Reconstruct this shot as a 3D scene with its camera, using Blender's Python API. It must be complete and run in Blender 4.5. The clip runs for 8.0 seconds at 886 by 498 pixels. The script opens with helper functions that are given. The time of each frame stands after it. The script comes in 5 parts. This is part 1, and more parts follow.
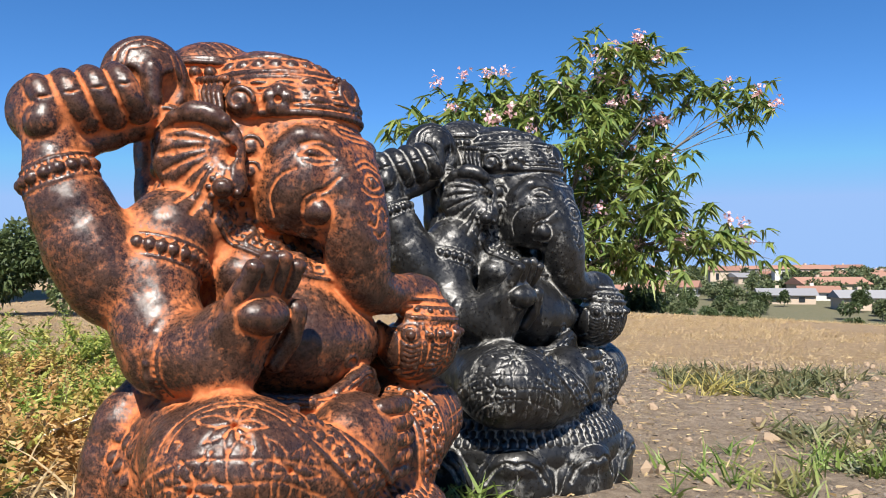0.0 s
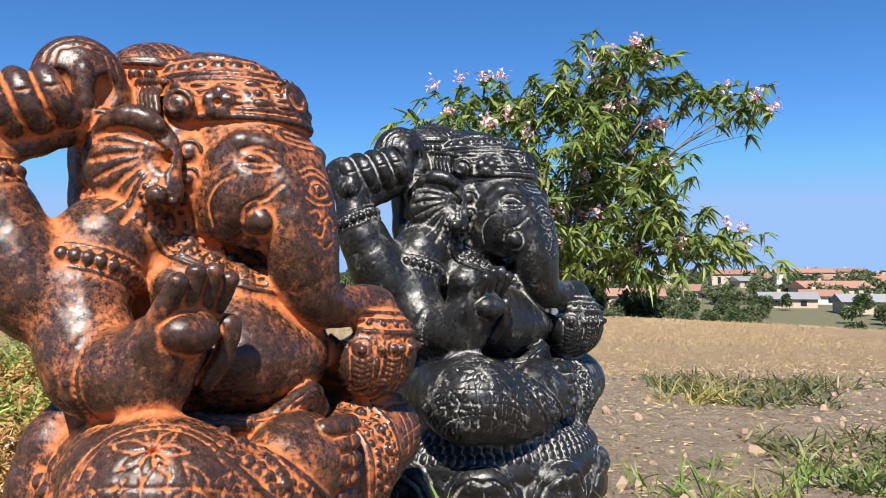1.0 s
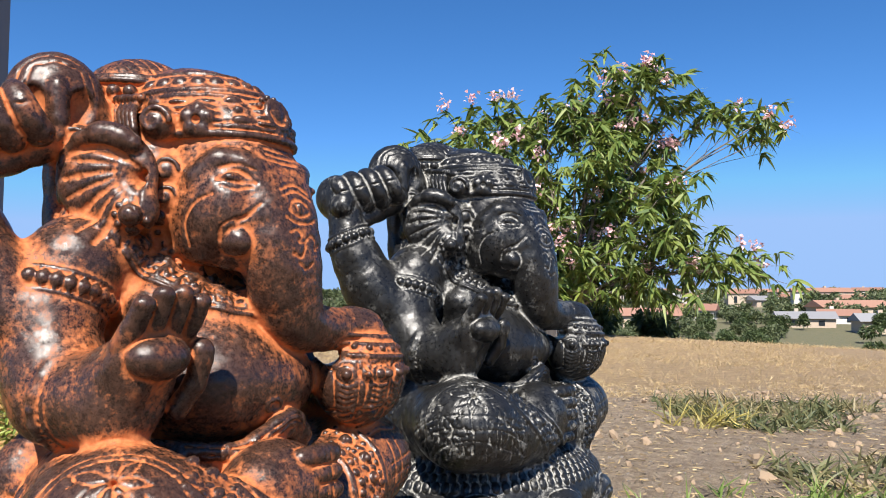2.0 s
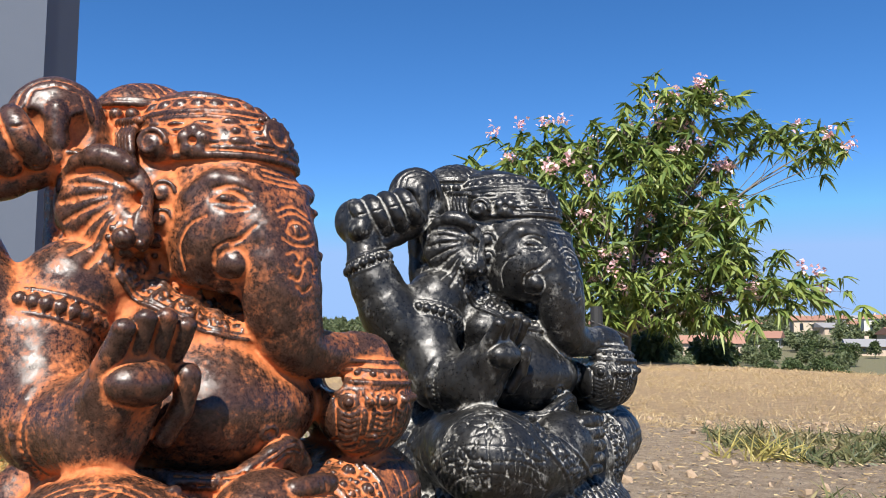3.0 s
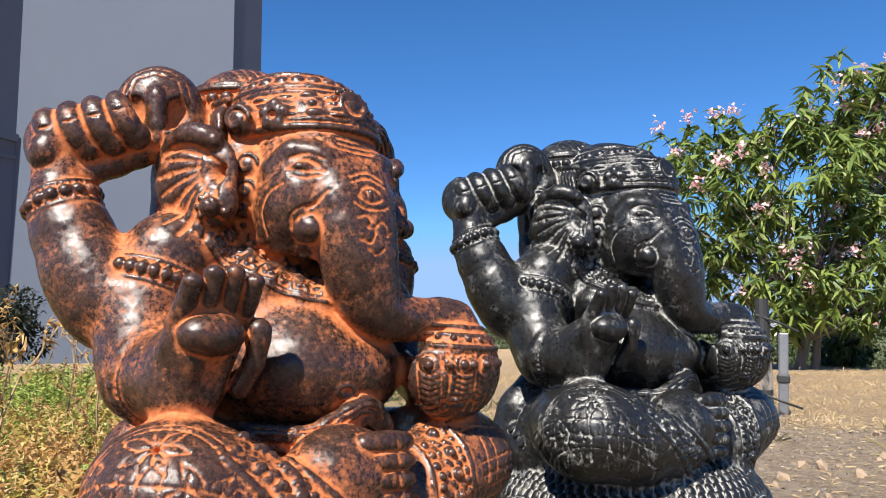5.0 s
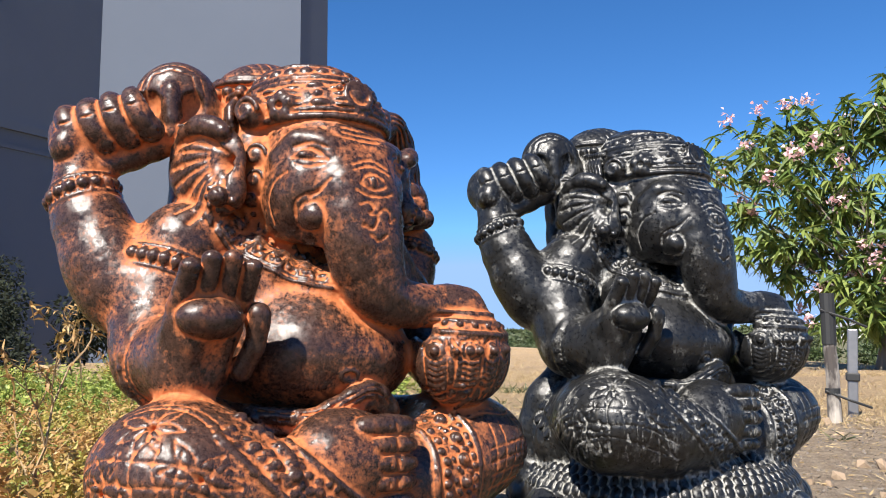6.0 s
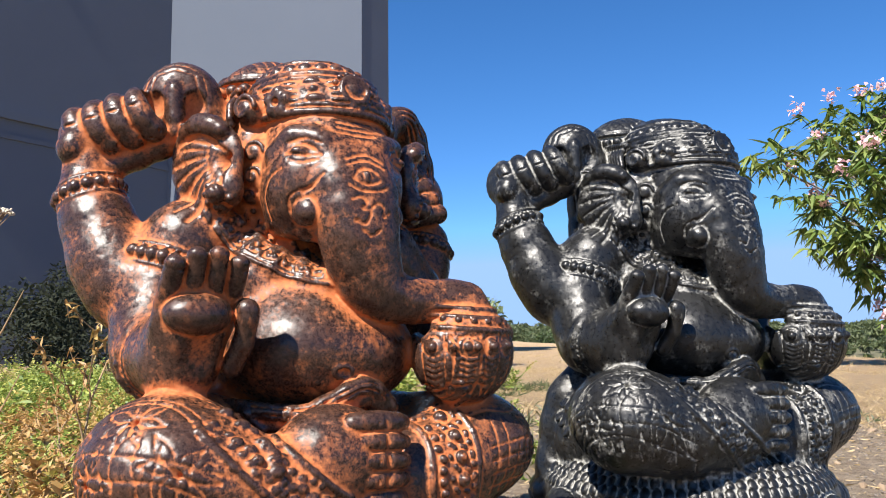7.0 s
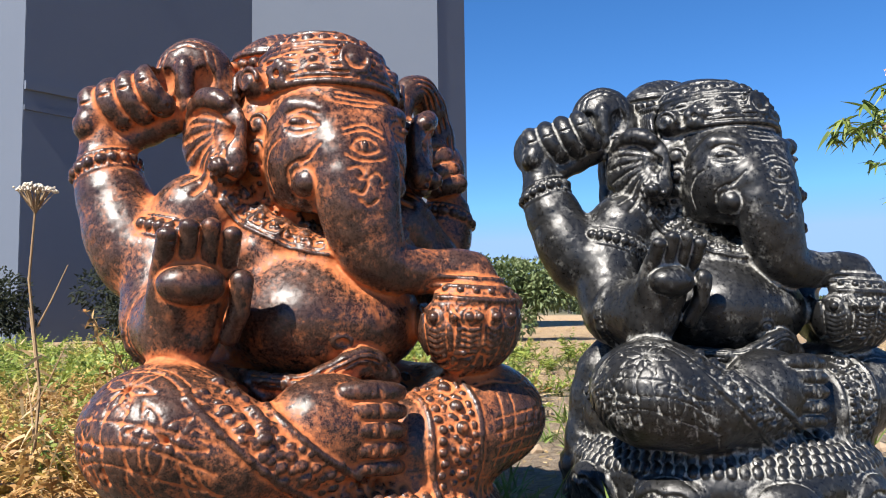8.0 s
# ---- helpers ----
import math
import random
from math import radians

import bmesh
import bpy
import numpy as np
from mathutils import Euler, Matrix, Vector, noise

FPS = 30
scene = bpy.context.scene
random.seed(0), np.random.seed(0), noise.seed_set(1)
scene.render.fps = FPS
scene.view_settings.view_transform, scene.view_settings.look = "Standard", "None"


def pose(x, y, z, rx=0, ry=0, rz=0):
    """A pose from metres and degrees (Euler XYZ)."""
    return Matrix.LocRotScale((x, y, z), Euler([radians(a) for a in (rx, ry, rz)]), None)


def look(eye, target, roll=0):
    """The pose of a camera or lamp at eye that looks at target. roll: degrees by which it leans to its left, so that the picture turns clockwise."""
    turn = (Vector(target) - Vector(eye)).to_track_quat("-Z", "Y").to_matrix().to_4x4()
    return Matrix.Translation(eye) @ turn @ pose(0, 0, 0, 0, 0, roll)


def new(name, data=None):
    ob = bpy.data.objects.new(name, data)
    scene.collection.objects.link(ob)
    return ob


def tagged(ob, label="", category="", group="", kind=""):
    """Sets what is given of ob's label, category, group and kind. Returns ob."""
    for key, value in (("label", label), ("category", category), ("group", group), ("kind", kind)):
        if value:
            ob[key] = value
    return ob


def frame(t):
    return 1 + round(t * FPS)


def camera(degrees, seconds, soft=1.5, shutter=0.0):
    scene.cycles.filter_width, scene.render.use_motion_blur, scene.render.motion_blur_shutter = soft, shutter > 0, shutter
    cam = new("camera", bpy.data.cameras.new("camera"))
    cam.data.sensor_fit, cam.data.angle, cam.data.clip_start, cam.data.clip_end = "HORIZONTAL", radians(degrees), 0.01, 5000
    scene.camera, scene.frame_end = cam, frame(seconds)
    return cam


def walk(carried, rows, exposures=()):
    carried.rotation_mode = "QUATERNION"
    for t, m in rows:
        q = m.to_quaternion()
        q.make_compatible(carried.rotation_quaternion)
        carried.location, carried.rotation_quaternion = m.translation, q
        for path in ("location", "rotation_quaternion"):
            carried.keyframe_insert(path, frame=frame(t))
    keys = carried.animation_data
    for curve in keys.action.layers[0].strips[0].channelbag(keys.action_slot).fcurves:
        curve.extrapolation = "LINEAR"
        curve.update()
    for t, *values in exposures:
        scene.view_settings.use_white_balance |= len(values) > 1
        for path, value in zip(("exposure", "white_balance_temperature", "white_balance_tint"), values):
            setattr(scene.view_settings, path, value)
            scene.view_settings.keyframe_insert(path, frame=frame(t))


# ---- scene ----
cam = camera(59.2, 8.0, soft=1.0)
METRES, EYE, TILT, LEAN, TURN = 0.68, 0.48, 2.0, 0.0, 0.0
ROWS = [
    (0.0, 0.0, 0.0, 0.0, 0.0, 0.0, -0.0),
    (0.5, 0.0544, 0.0398, 0.0046, 0.06, 0.05, -0.06),
    (1.0, 0.103, 0.0808, 0.0155, 0.12, 0.24, -0.06),
    (1.5, 0.1244, 0.1076, 0.019, 0.3, 0.65, -0.02),
    (3.0, 0.2554, 0.2058, 0.0092, 5.22, 3.7, 0.24),
    (3.5, 0.2974, 0.2248, -0.0039, 8.25, 3.89, 0.44),
    (4.0, 0.3282, 0.2524, -0.0156, 11.49, 4.05, 0.68),
    (4.5, 0.3812, 0.2575, -0.0502, 14.94, 4.31, 0.95),
    (6.0, 0.5592, 0.306, -0.1158, 23.19, 4.66, 1.34),
    (6.5, 0.6209, 0.3509, -0.1068, 25.55, 4.71, 1.46),
    (7.0, 0.6728, 0.3889, -0.1238, 28.15, 4.62, 1.6),
    (7.5, 0.7289, 0.4309, -0.1305, 31.17, 4.02, 1.74),
    (8.0, 0.7982, 0.4934, -0.1375, 34.34, 2.94, 1.91),
]
walk(cam, [(t, pose(0, 0, EYE, TILT, LEAN, TURN) @ pose(METRES * x, METRES * y, METRES * z, 90 + pitch, roll, yaw)) for t, x, y, z, yaw, pitch, roll in ROWS],
     exposures=[(0.0, 1.00), (3.0, 1.05), (6.0, 1.18), (8.0, 1.26)])
# ---------------------------------------------------------------- light
SUN_EL, SUN_AZ = 50.0, 184.0  # degrees above the horizon; compass angle from +y towards +x
sun_way = Vector((math.sin(radians(SUN_AZ)) * math.cos(radians(SUN_EL)), math.cos(radians(SUN_AZ)) * math.cos(radians(SUN_EL)), math.sin(radians(SUN_EL))))
sun = new("sun", bpy.data.lights.new("sun", "SUN"))
sun.data.energy, sun.data.angle, sun.data.color = 5.0, radians(0.53), (1.0, 0.94, 0.86)
sun.matrix_world = look(sun_way * 50, (0, 0, 0))
world = bpy.data.worlds.new("sky")
scene.world = world
world.use_nodes = True
sky = world.node_tree.nodes.new("ShaderNodeTexSky")
sky.sky_type, sky.sun_disc = "NISHITA", False
sky.sun_elevation, sky.sun_rotation = radians(SUN_EL), radians(SUN_AZ)
sky.altitude, sky.air_density, sky.dust_density, sky.ozone_density = 3000, 1.0, 0.0, 5.0
back = world.node_tree.nodes["Background"]
back.inputs["Strength"].default_value = 0.084
rich = world.node_tree.nodes.new("ShaderNodeHueSaturation")
rich.inputs["Saturation"].default_value = 1.2
rich.inputs["Hue"].default_value = 0.502
world.node_tree.links.new(sky.outputs["Color"], rich.inputs["Color"])
# clear dry air: the horizon stays pale blue
haze = world.node_tree.nodes.new("ShaderNodeMix")
haze.data_type, haze.blend_type = "RGBA", "DARKEN"
haze.inputs[0].default_value = 1.0
haze.inputs[7].default_value = (2.05, 3.3, 5.7, 1)
world.node_tree.links.new(rich.outputs["Color"], haze.inputs[6])
world.node_tree.links.new(haze.outputs[2], back.inputs["Color"])

# ---------------------------------------------------------------- materials
class Paint:
    """A node material on object coordinates, built step by step."""

    def __init__(self, name, roughness=0.8, metallic=0.0):
        self.m = bpy.data.materials.new(name)
        self.m.use_nodes = True
        self.n, self.l = self.m.node_tree.nodes, self.m.node_tree.links
        self.b = self.n["Principled BSDF"]
        self.b.inputs["Roughness"].default_value = roughness
        self.b.inputs["Metallic"].default_value = metallic
        self.co = self.n.new("ShaderNodeTexCoord").outputs["Object"]

    def noise(self, scale, detail=4, rough=0.6, kind="noise", stretch=None):
        co = self.co
        if stretch:
            mp = self.n.new("ShaderNodeMapping")
            mp.inputs["Scale"].default_value = stretch
            self.l.new(co, mp.inputs["Vector"])
            co = mp.outputs["Vector"]
        if kind == "cells":
            t = self.n.new("ShaderNodeTexVoronoi")
            t.inputs["Scale"].default_value = scale
            self.l.new(co, t.inputs["Vector"])
            return t.outputs["Distance"]
        t = self.n.new("ShaderNodeTexNoise")
        t.inputs["Scale"].default_value, t.inputs["Detail"].default_value, t.inputs["Roughness"].default_value = scale, detail, rough
        self.l.new(co, t.inputs["Vector"])
        return t.outputs["Fac"]

    def attr(self, name):
        a = self.n.new("ShaderNodeAttribute")
        a.attribute_name = name
        return a.outputs["Fac"]

    def own(self):
        return self.n.new("ShaderNodeObjectInfo").outputs["Random"]

    def island(self):
        return self.n.new("ShaderNodeNewGeometry").outputs["Random Per Island"]

    def span(self, v, a, b, c=0.0, d=1.0):
        r = self.n.new("ShaderNodeMapRange")
        for k, x in zip(("From Min", "From Max", "To Min", "To Max"), (a, b, c, d)):
            r.inputs[k].default_value = x
        self.l.new(v, r.inputs["Value"])
        return r.outputs["Result"]

    def calc(self, op, a, b):
        r = self.n.new("ShaderNodeMath")
        r.operation = op
        for i, x in enumerate((a, b)):
            if isinstance(x, (int, float)):
                r.inputs[i].default_value = x
            else:
                self.l.new(x, r.inputs[i])
        return r.outputs[0]

    def mix(self, f, a, b):
        r = self.n.new("ShaderNodeMix")
        r.data_type = "RGBA"
        for sock, x in ((r.inputs[0], f), (r.inputs[6], a), (r.inputs[7], b)):
            if isinstance(x, (int, float)):
                sock.default_value = x
            elif isinstance(x, tuple):
                sock.default_value = (*x, 1)
            else:
                self.l.new(x, sock)
        return r.outputs[2]

    def colour(self, c):
        if isinstance(c, tuple):
            self.b.inputs["Base Color"].default_value = (*c, 1)
        else:
            self.l.new(c, self.b.inputs["Base Color"])
        return self

    def set(self, key, v):
        if isinstance(v, (int, float)):
            self.b.inputs[key].default_value = v
        else:
            self.l.new(v, self.b.inputs[key])
        return self

    def bump(self, h, strength, distance):
        k = self.n.new("ShaderNodeBump")
        k.inputs["Strength"].default_value, k.inputs["Distance"].default_value = strength, distance
        self.l.new(h, k.inputs["Height"])
        self.l.new(k.outputs[0], self.b.inputs["Normal"])
        return self


def leafy(name, a, b, dry=None, rough=0.55):
    p = Paint(name, rough)
    i = p.island()
    col = p.mix(i, a, b)
    if dry:
        col = p.mix(p.span(p.noise(3.0, 2), 0.52, 0.68), col, dry)
    p.colour(col)
    # thin blades let some light through
    t = p.n.new("ShaderNodeBsdfTranslucent")
    p.l.new(col, t.inputs["Color"])
    s = p.n.new("ShaderNodeMixShader")
    s.inputs[0].default_value = 0.3
    p.l.new(p.b.outputs[0], s.inputs[1])
    p.l.new(t.outputs[0], s.inputs[2])
    p.l.new(s.outputs[0], p.n["Material Output"].inputs["Surface"])
    return p.m


def stone(name, body, body_worn, pigment, pigment_pale, lo, hi, spread, gloss, scuff, wide, shine):
    p = Paint(name)
    speck = p.noise(420, 6, 0.75)
    grain = p.noise(150, 8, 0.8)
    patch = p.noise(13, 5, 0.6)
    blot = p.noise(60, 9, 0.8)
    streak = p.noise(120, 8, 0.85, stretch=(1, 1, 0.35))
    pits = p.noise(42, 2, 0.5, "cells")
    recess, fold = p.attr("recess"), p.attr("fold")
    lie = p.calc("SUBTRACT", p.calc("ADD", p.calc("MULTIPLY", recess, 1.1), p.calc("MULTIPLY", fold, wide)), 0.05 + 0.5 * wide)
    for n, w in ((patch, 0.6), (blot, 0.8), (grain, 1.2), (speck, 0.9)):
        lie = p.calc("ADD", lie, p.calc("MULTIPLY", p.calc("SUBTRACT", n, 0.5), spread * w))
    mask = p.span(lie, lo, hi)
    # brushed smears of pigment, in patches, and sparse flecks
    smear = p.noise(34, 7, 0.68, stretch=(1.0, 1.3, 0.7))
    worn = p.calc("MULTIPLY", p.span(p.calc("ADD", smear, p.calc("MULTIPLY", p.calc("SUBTRACT", grain, 0.5), 0.5)), 0.53, 0.66), p.span(patch, 0.46, 0.60))
    mask = p.calc("MAXIMUM", mask, p.calc("MULTIPLY", worn, scuff))
    flecks = p.calc("MULTIPLY", p.span(streak, 0.60, 0.68), p.span(patch, 0.40, 0.6, 0.1, 1.0))
    mask = p.calc("MAXIMUM", mask, p.calc("MULTIPLY", flecks, 0.6 * scuff))
    dark = p.mix(p.span(p.calc("ADD", p.calc("MULTIPLY", blot, 0.5), p.calc("MULTIPLY", grain, 0.5)), 0.4, 0.62), body, body_worn)
    col = p.mix(mask, dark, p.mix(p.span(grain, 0.38, 0.64), pigment, pigment_pale))
    hole = p.span(pits, 0.025, 0.06)
    col = p.mix(hole, body, col)
    p.colour(col)
    p.set("Specular IOR Level", shine)
    p.set("Roughness", p.calc("ADD", p.calc("MULTIPLY", mask, 0.7 - gloss), p.span(grain, 0.35, 0.65, gloss - 0.08, gloss + 0.16)))
    h = p.calc("ADD", p.calc("MULTIPLY", speck, 0.5), p.calc("MULTIPLY", hole, 0.6))
    h = p.calc("ADD", h, p.calc("MULTIPLY", grain, 0.6))
    h = p.calc("ADD", h, p.calc("MULTIPLY", blot, 0.15))
    p.bump(p.calc("ADD", h, p.calc("MULTIPLY", streak, 0.3)), 0.55, 0.0009)
    return p.m


rusty = stone("rust_rubbed_stone", (0.016, 0.0092, 0.0070), (0.078, 0.037, 0.0235), (0.33, 0.083, 0.020), (0.52, 0.168, 0.054), 0.482, 0.588, 0.26, 0.25, 0.72, 0.45, 0.44)
charcoal = stone("charcoal_stone", (0.0042, 0.0043, 0.0044), (0.018, 0.018, 0.0181), (0.085, 0.084, 0.077), (0.42, 0.41, 0.375), 0.545, 0.64, 0.20, 0.30, 0.5, 0.15, 0.44)

p = Paint("dry_soil", 0.95)
clod = p.noise(26, 8, 0.75)
grit = p.noise(170, 7, 0.85)
wide = p.noise(1.1, 5, 0.6)
far = p.noise(0.35, 6, 0.65)
soil = p.mix(p.span(clod, 0.36, 0.64), (0.23, 0.16, 0.10), (0.50, 0.385, 0.265))
soil = p.mix(p.calc("MULTIPLY", p.span(grit, 0.54, 0.60), 0.75), soil, (0.58, 0.47, 0.34))
soil = p.mix(p.calc("MULTIPLY", p.span(grit, 0.46, 0.40), 0.4), soil, (0.13, 0.09, 0.06))
soil = p.mix(p.calc("MULTIPLY", p.span(wide, 0.5, 0.7), 0.3), soil, (0.26, 0.185, 0.125))
straw = p.mix(p.span(p.noise(9, 8, 0.8, stretch=(1, 2.5, 1)), 0.35, 0.65), (0.26, 0.165, 0.08), (0.56, 0.40, 0.22))
straw = p.mix(p.span(far, 0.35, 0.65), straw, p.mix(clod, (0.27, 0.18, 0.10), (0.44, 0.31, 0.18)))
pos = p.n.new("ShaderNodeSeparateXYZ")
p.l.new(p.co, pos.inputs[0])
edge = p.calc("ADD", pos.outputs[1], p.calc("MULTIPLY", p.calc("SUBTRACT", wide, 0.5), 1.8))
col = p.mix(p.span(edge, 3.9, 4.6), soil, straw)
green = p.mix(wide, (0.06, 0.075, 0.035), (0.16, 0.13, 0.07))
col = p.mix(p.span(pos.outputs[1], 45, 70), col, green)
p.colour(col)
p.bump(p.calc("ADD", clod, p.calc("MULTIPLY", grit, 0.5)), 1.0, 0.04)
earth = p.m

p = Paint("grey_render", 0.85)
p.colour(p.mix(p.noise(0.6, 4), (0.078, 0.098, 0.136), (0.093, 0.114, 0.153)))
p.bump(p.noise(60, 3), 0.25, 0.01)
render_wall = p.m
p = Paint("bark", 0.9)
p.colour(p.mix(p.noise(30, 5, stretch=(1, 1, 0.2)), (0.09, 0.075, 0.06), (0.20, 0.17, 0.14)))
p.bump(p.noise(60, 4, stretch=(1, 1, 0.2)), 0.6, 0.01)
bark = p.m
p = Paint("weathered_post", 0.85)
p.colour(p.mix(p.span(p.noise(12, 5, stretch=(1, 1, 0.4)), 0.4, 0.6), (0.06, 0.05, 0.045), (0.42, 0.38, 0.33)))
p.bump(p.noise(50, 4, stretch=(1, 1, 0.15)), 0.5, 0.01)
post_wood = p.m
p = Paint("galvanised_steel", 0.45, 0.8)
p.colour(p.mix(p.noise(20, 4), (0.18, 0.18, 0.19), (0.36, 0.36, 0.37)))
steel = p.m
p = Paint("black_wire", 0.6)
p.colour((0.02, 0.02, 0.02))
wire = p.m
tree_leaf = leafy("tree_leaf", (0.06, 0.115, 0.02), (0.22, 0.27, 0.06))
petal = leafy("pink_petal", (0.75, 0.42, 0.45), (0.85, 0.62, 0.62))
scrub_leaf = leafy("scrub_leaf", (0.035, 0.06, 0.02), (0.09, 0.12, 0.04))
# near-black green: the shade by the building is put into the colour
shade_toned_leaf = leafy("shade_toned_leaf", (0.012, 0.018, 0.010), (0.030, 0.036, 0.018), rough=0.95)
# lighter than the scrub: distance haze is mixed into the leaf colour
hazed_far_leaf = leafy("hazed_far_leaf", (0.06, 0.085, 0.035), (0.13, 0.15, 0.065))
pale_leaf = leafy("pale_scrub_leaf", (0.10, 0.14, 0.05), (0.19, 0.23, 0.10))
grass_green = leafy("grass_blade", (0.07, 0.13, 0.02), (0.20, 0.27, 0.06), (0.33, 0.27, 0.12))
grass_grey = leafy("grey_green_blade", (0.055, 0.075, 0.030), (0.17, 0.17, 0.07), (0.38, 0.29, 0.15))
weed_lime = leafy("lime_weed", (0.11, 0.18, 0.03), (0.36, 0.40, 0.08), (0.46, 0.36, 0.10))
fern_dry = leafy("dried_fern", (0.30, 0.15, 0.045), (0.52, 0.33, 0.12), (0.40, 0.34, 0.08))
straw_dry = leafy("dry_stalk", (0.34, 0.23, 0.10), (0.60, 0.46, 0.26))
yellow_blade = leafy("yellow_blade", (0.26, 0.22, 0.05), (0.50, 0.42, 0.14))

p = Paint("dark_window", 0.15)
p.colour((0.02, 0.025, 0.03))
glass_dark = p.m
MADE = {}
for key, a, b, rough in (("slate_roof", (0.16, 0.16, 0.17), (0.24, 0.24, 0.25), 0.85), ("tile_roof", (0.20, 0.10, 0.07), (0.31, 0.17, 0.12), 0.85),
                         ("white_wall", (0.45, 0.43, 0.40), (0.60, 0.58, 0.54), 0.9), ("cream_wall", (0.38, 0.30, 0.23), (0.50, 0.41, 0.32), 0.9),
                         ("clod_soil", (0.22, 0.155, 0.10), (0.42, 0.32, 0.22), 0.95), ("dry_stem", (0.25, 0.16, 0.08), (0.38, 0.27, 0.15), 0.8),
                         ("pale_flower", (0.55, 0.47, 0.36), (0.72, 0.66, 0.55), 0.9), ("pale_blade", (0.62, 0.56, 0.42), (0.78, 0.72, 0.60), 0.6)):
    p = Paint(key, rough)
    p.colour(p.mix(p.calc("ADD", p.calc("MULTIPLY", p.own(), 0.6), p.calc("MULTIPLY", p.noise(8, 5), 0.4)), a, b))
    p.bump(p.noise(40, 4), 0.3, 0.01)
    MADE[key] = p.m
slate_roof, tile_roof, white_wall, cream_wall = (MADE[k] for k in ("slate_roof", "tile_roof", "white_wall", "cream_wall"))
clod_soil, dry_stem, pale_flower, pale_blade = (MADE[k] for k in ("clod_soil", "dry_stem", "pale_flower", "pale_blade"))
# ---------------------------------------------------------------- helpers for building
def part(name, data, material, parent=None, label=""):
    """Links a bmesh or a (vertices, faces) pair as one mesh object, under a thing or a part."""
    mesh = bpy.data.meshes.new(name)
    if isinstance(data, tuple):
        mesh.from_pydata([tuple(v) for v in data[0]], [], [tuple(f) for f in data[1]])
        mesh.update()
    else:
        data.to_mesh(mesh)
        data.free()
    if material:
        mesh.materials.append(material)
    ob = new(name, mesh)
    if parent:
        ob.parent = parent
    if label:
        ob["label"] = label
    return ob


def smooth(ob):
    ob.data.polygons.foreach_set("use_smooth", np.ones(len(ob.data.polygons), bool))
    return ob


def empty(name, m):
    ob = new(name)
    ob.matrix_world = m
    return ob


def slab(bm, lo, hi, bevel=0.0):
    lo, hi = Vector(lo), Vector(hi)
    made = bmesh.ops.create_cube(bm, size=1, matrix=Matrix.Translation((lo + hi) / 2) @ Matrix.Diagonal((*(hi - lo), 1)))
    if bevel:
        edges = {e for v in made["verts"] for e in v.link_edges}
        bmesh.ops.bevel(bm, geom=list(edges), offset=bevel, segments=2, affect="EDGES", profile=0.5)
    return bm


def pipe(bm, points, radii, sides=8):
    """A tapering tube through the points."""
    p = [Vector(q) for q in points]
    rings = []
    for i, q in enumerate(p):
        w = (p[min(i + 1, len(p) - 1)] - p[max(i - 1, 0)]).normalized()
        s = w.cross(Vector((0.31, 0.17, 0.93)) if abs(w.z) < 0.9 else Vector((1, 0.1, 0))).normalized()
        u = w.cross(s)
        r = radii if np.isscalar(radii) else radii[i]
        rings.append([bm.verts.new(q + (s * math.cos(a) + u * math.sin(a)) * r) for a in (2 * math.pi * k / sides for k in range(sides))])
    for a, b in zip(rings, rings[1:]):
        for k in range(sides):
            bm.faces.new((a[k], a[(k + 1) % sides], b[(k + 1) % sides], b[k]))
    bm.faces.new(rings[0][::-1])
    bm.faces.new(rings[-1])
    return bm


def quads(name, v, f, material, parent=None, label=""):
    """One mesh object from arrays of places and four-cornered faces."""
    mesh = bpy.data.meshes.new(name)
    mesh.vertices.add(len(v))
    mesh.vertices.foreach_set("co", np.asarray(v, np.float32).ravel())
    mesh.loops.add(f.size)
    mesh.loops.foreach_set("vertex_index", np.asarray(f, np.int32).ravel())
    mesh.polygons.add(len(f))
    mesh.polygons.foreach_set("loop_start", np.arange(0, f.size, 4, dtype=np.int32))
    mesh.polygons.foreach_set("loop_total", np.full(len(f), 4, np.int32))
    mesh.update()
    mesh.materials.append(material)
    ob = new(name, mesh)
    if parent:
        ob.parent = parent
    if label:
        ob["label"] = label
    return ob


def units(a):
    return a / (np.linalg.norm(a, axis=1, keepdims=True) + 1e-9)


def blades(root, way, length, width, droop, steps=3, shape=0.5):
    """Many bent, pointed blades at once: places and faces. droop: how far each sinks at its tip, in lengths."""
    n = len(root)
    way = units(np.asarray(way, float))
    side = units(np.cross(way, rng.normal(0, 1, (n, 3)) + (0, 0, 1.5)))
    v = np.zeros((n, steps + 1, 2, 3))
    for i in range(steps + 1):
        t = i / steps
        w = np.asarray(width) * (shape + (1 - shape) * math.sin(math.pi * min(t * 0.9 + 0.1, 1))) * (1 - t) ** 0.6 + 0.0004
        c = root + way * (np.asarray(length) * t)[:, None]
        c[:, 2] -= np.asarray(droop) * np.asarray(length) * t * t
        v[:, i, 0], v[:, i, 1] = c - side * w[:, None] / 2, c + side * w[:, None] / 2
    k = np.arange(n)[:, None] * (2 * steps + 2) + 2 * np.arange(steps)[None, :]
    f = np.stack([k, k + 1, k + 3, k + 2], -1).reshape(-1, 4)
    return v.reshape(-1, 3), f


def stacked(runs):
    """Joins several (places, faces) into one."""
    v, f, n = [], [], 0
    for a, b in runs:
        v.append(a)
        f.append(b + n)
        n += len(a)
    return np.vstack(v), np.vstack(f)


rng = np.random.default_rng(11)


def unit(v):
    v = np.array(v, float)
    return v / np.linalg.norm(v)


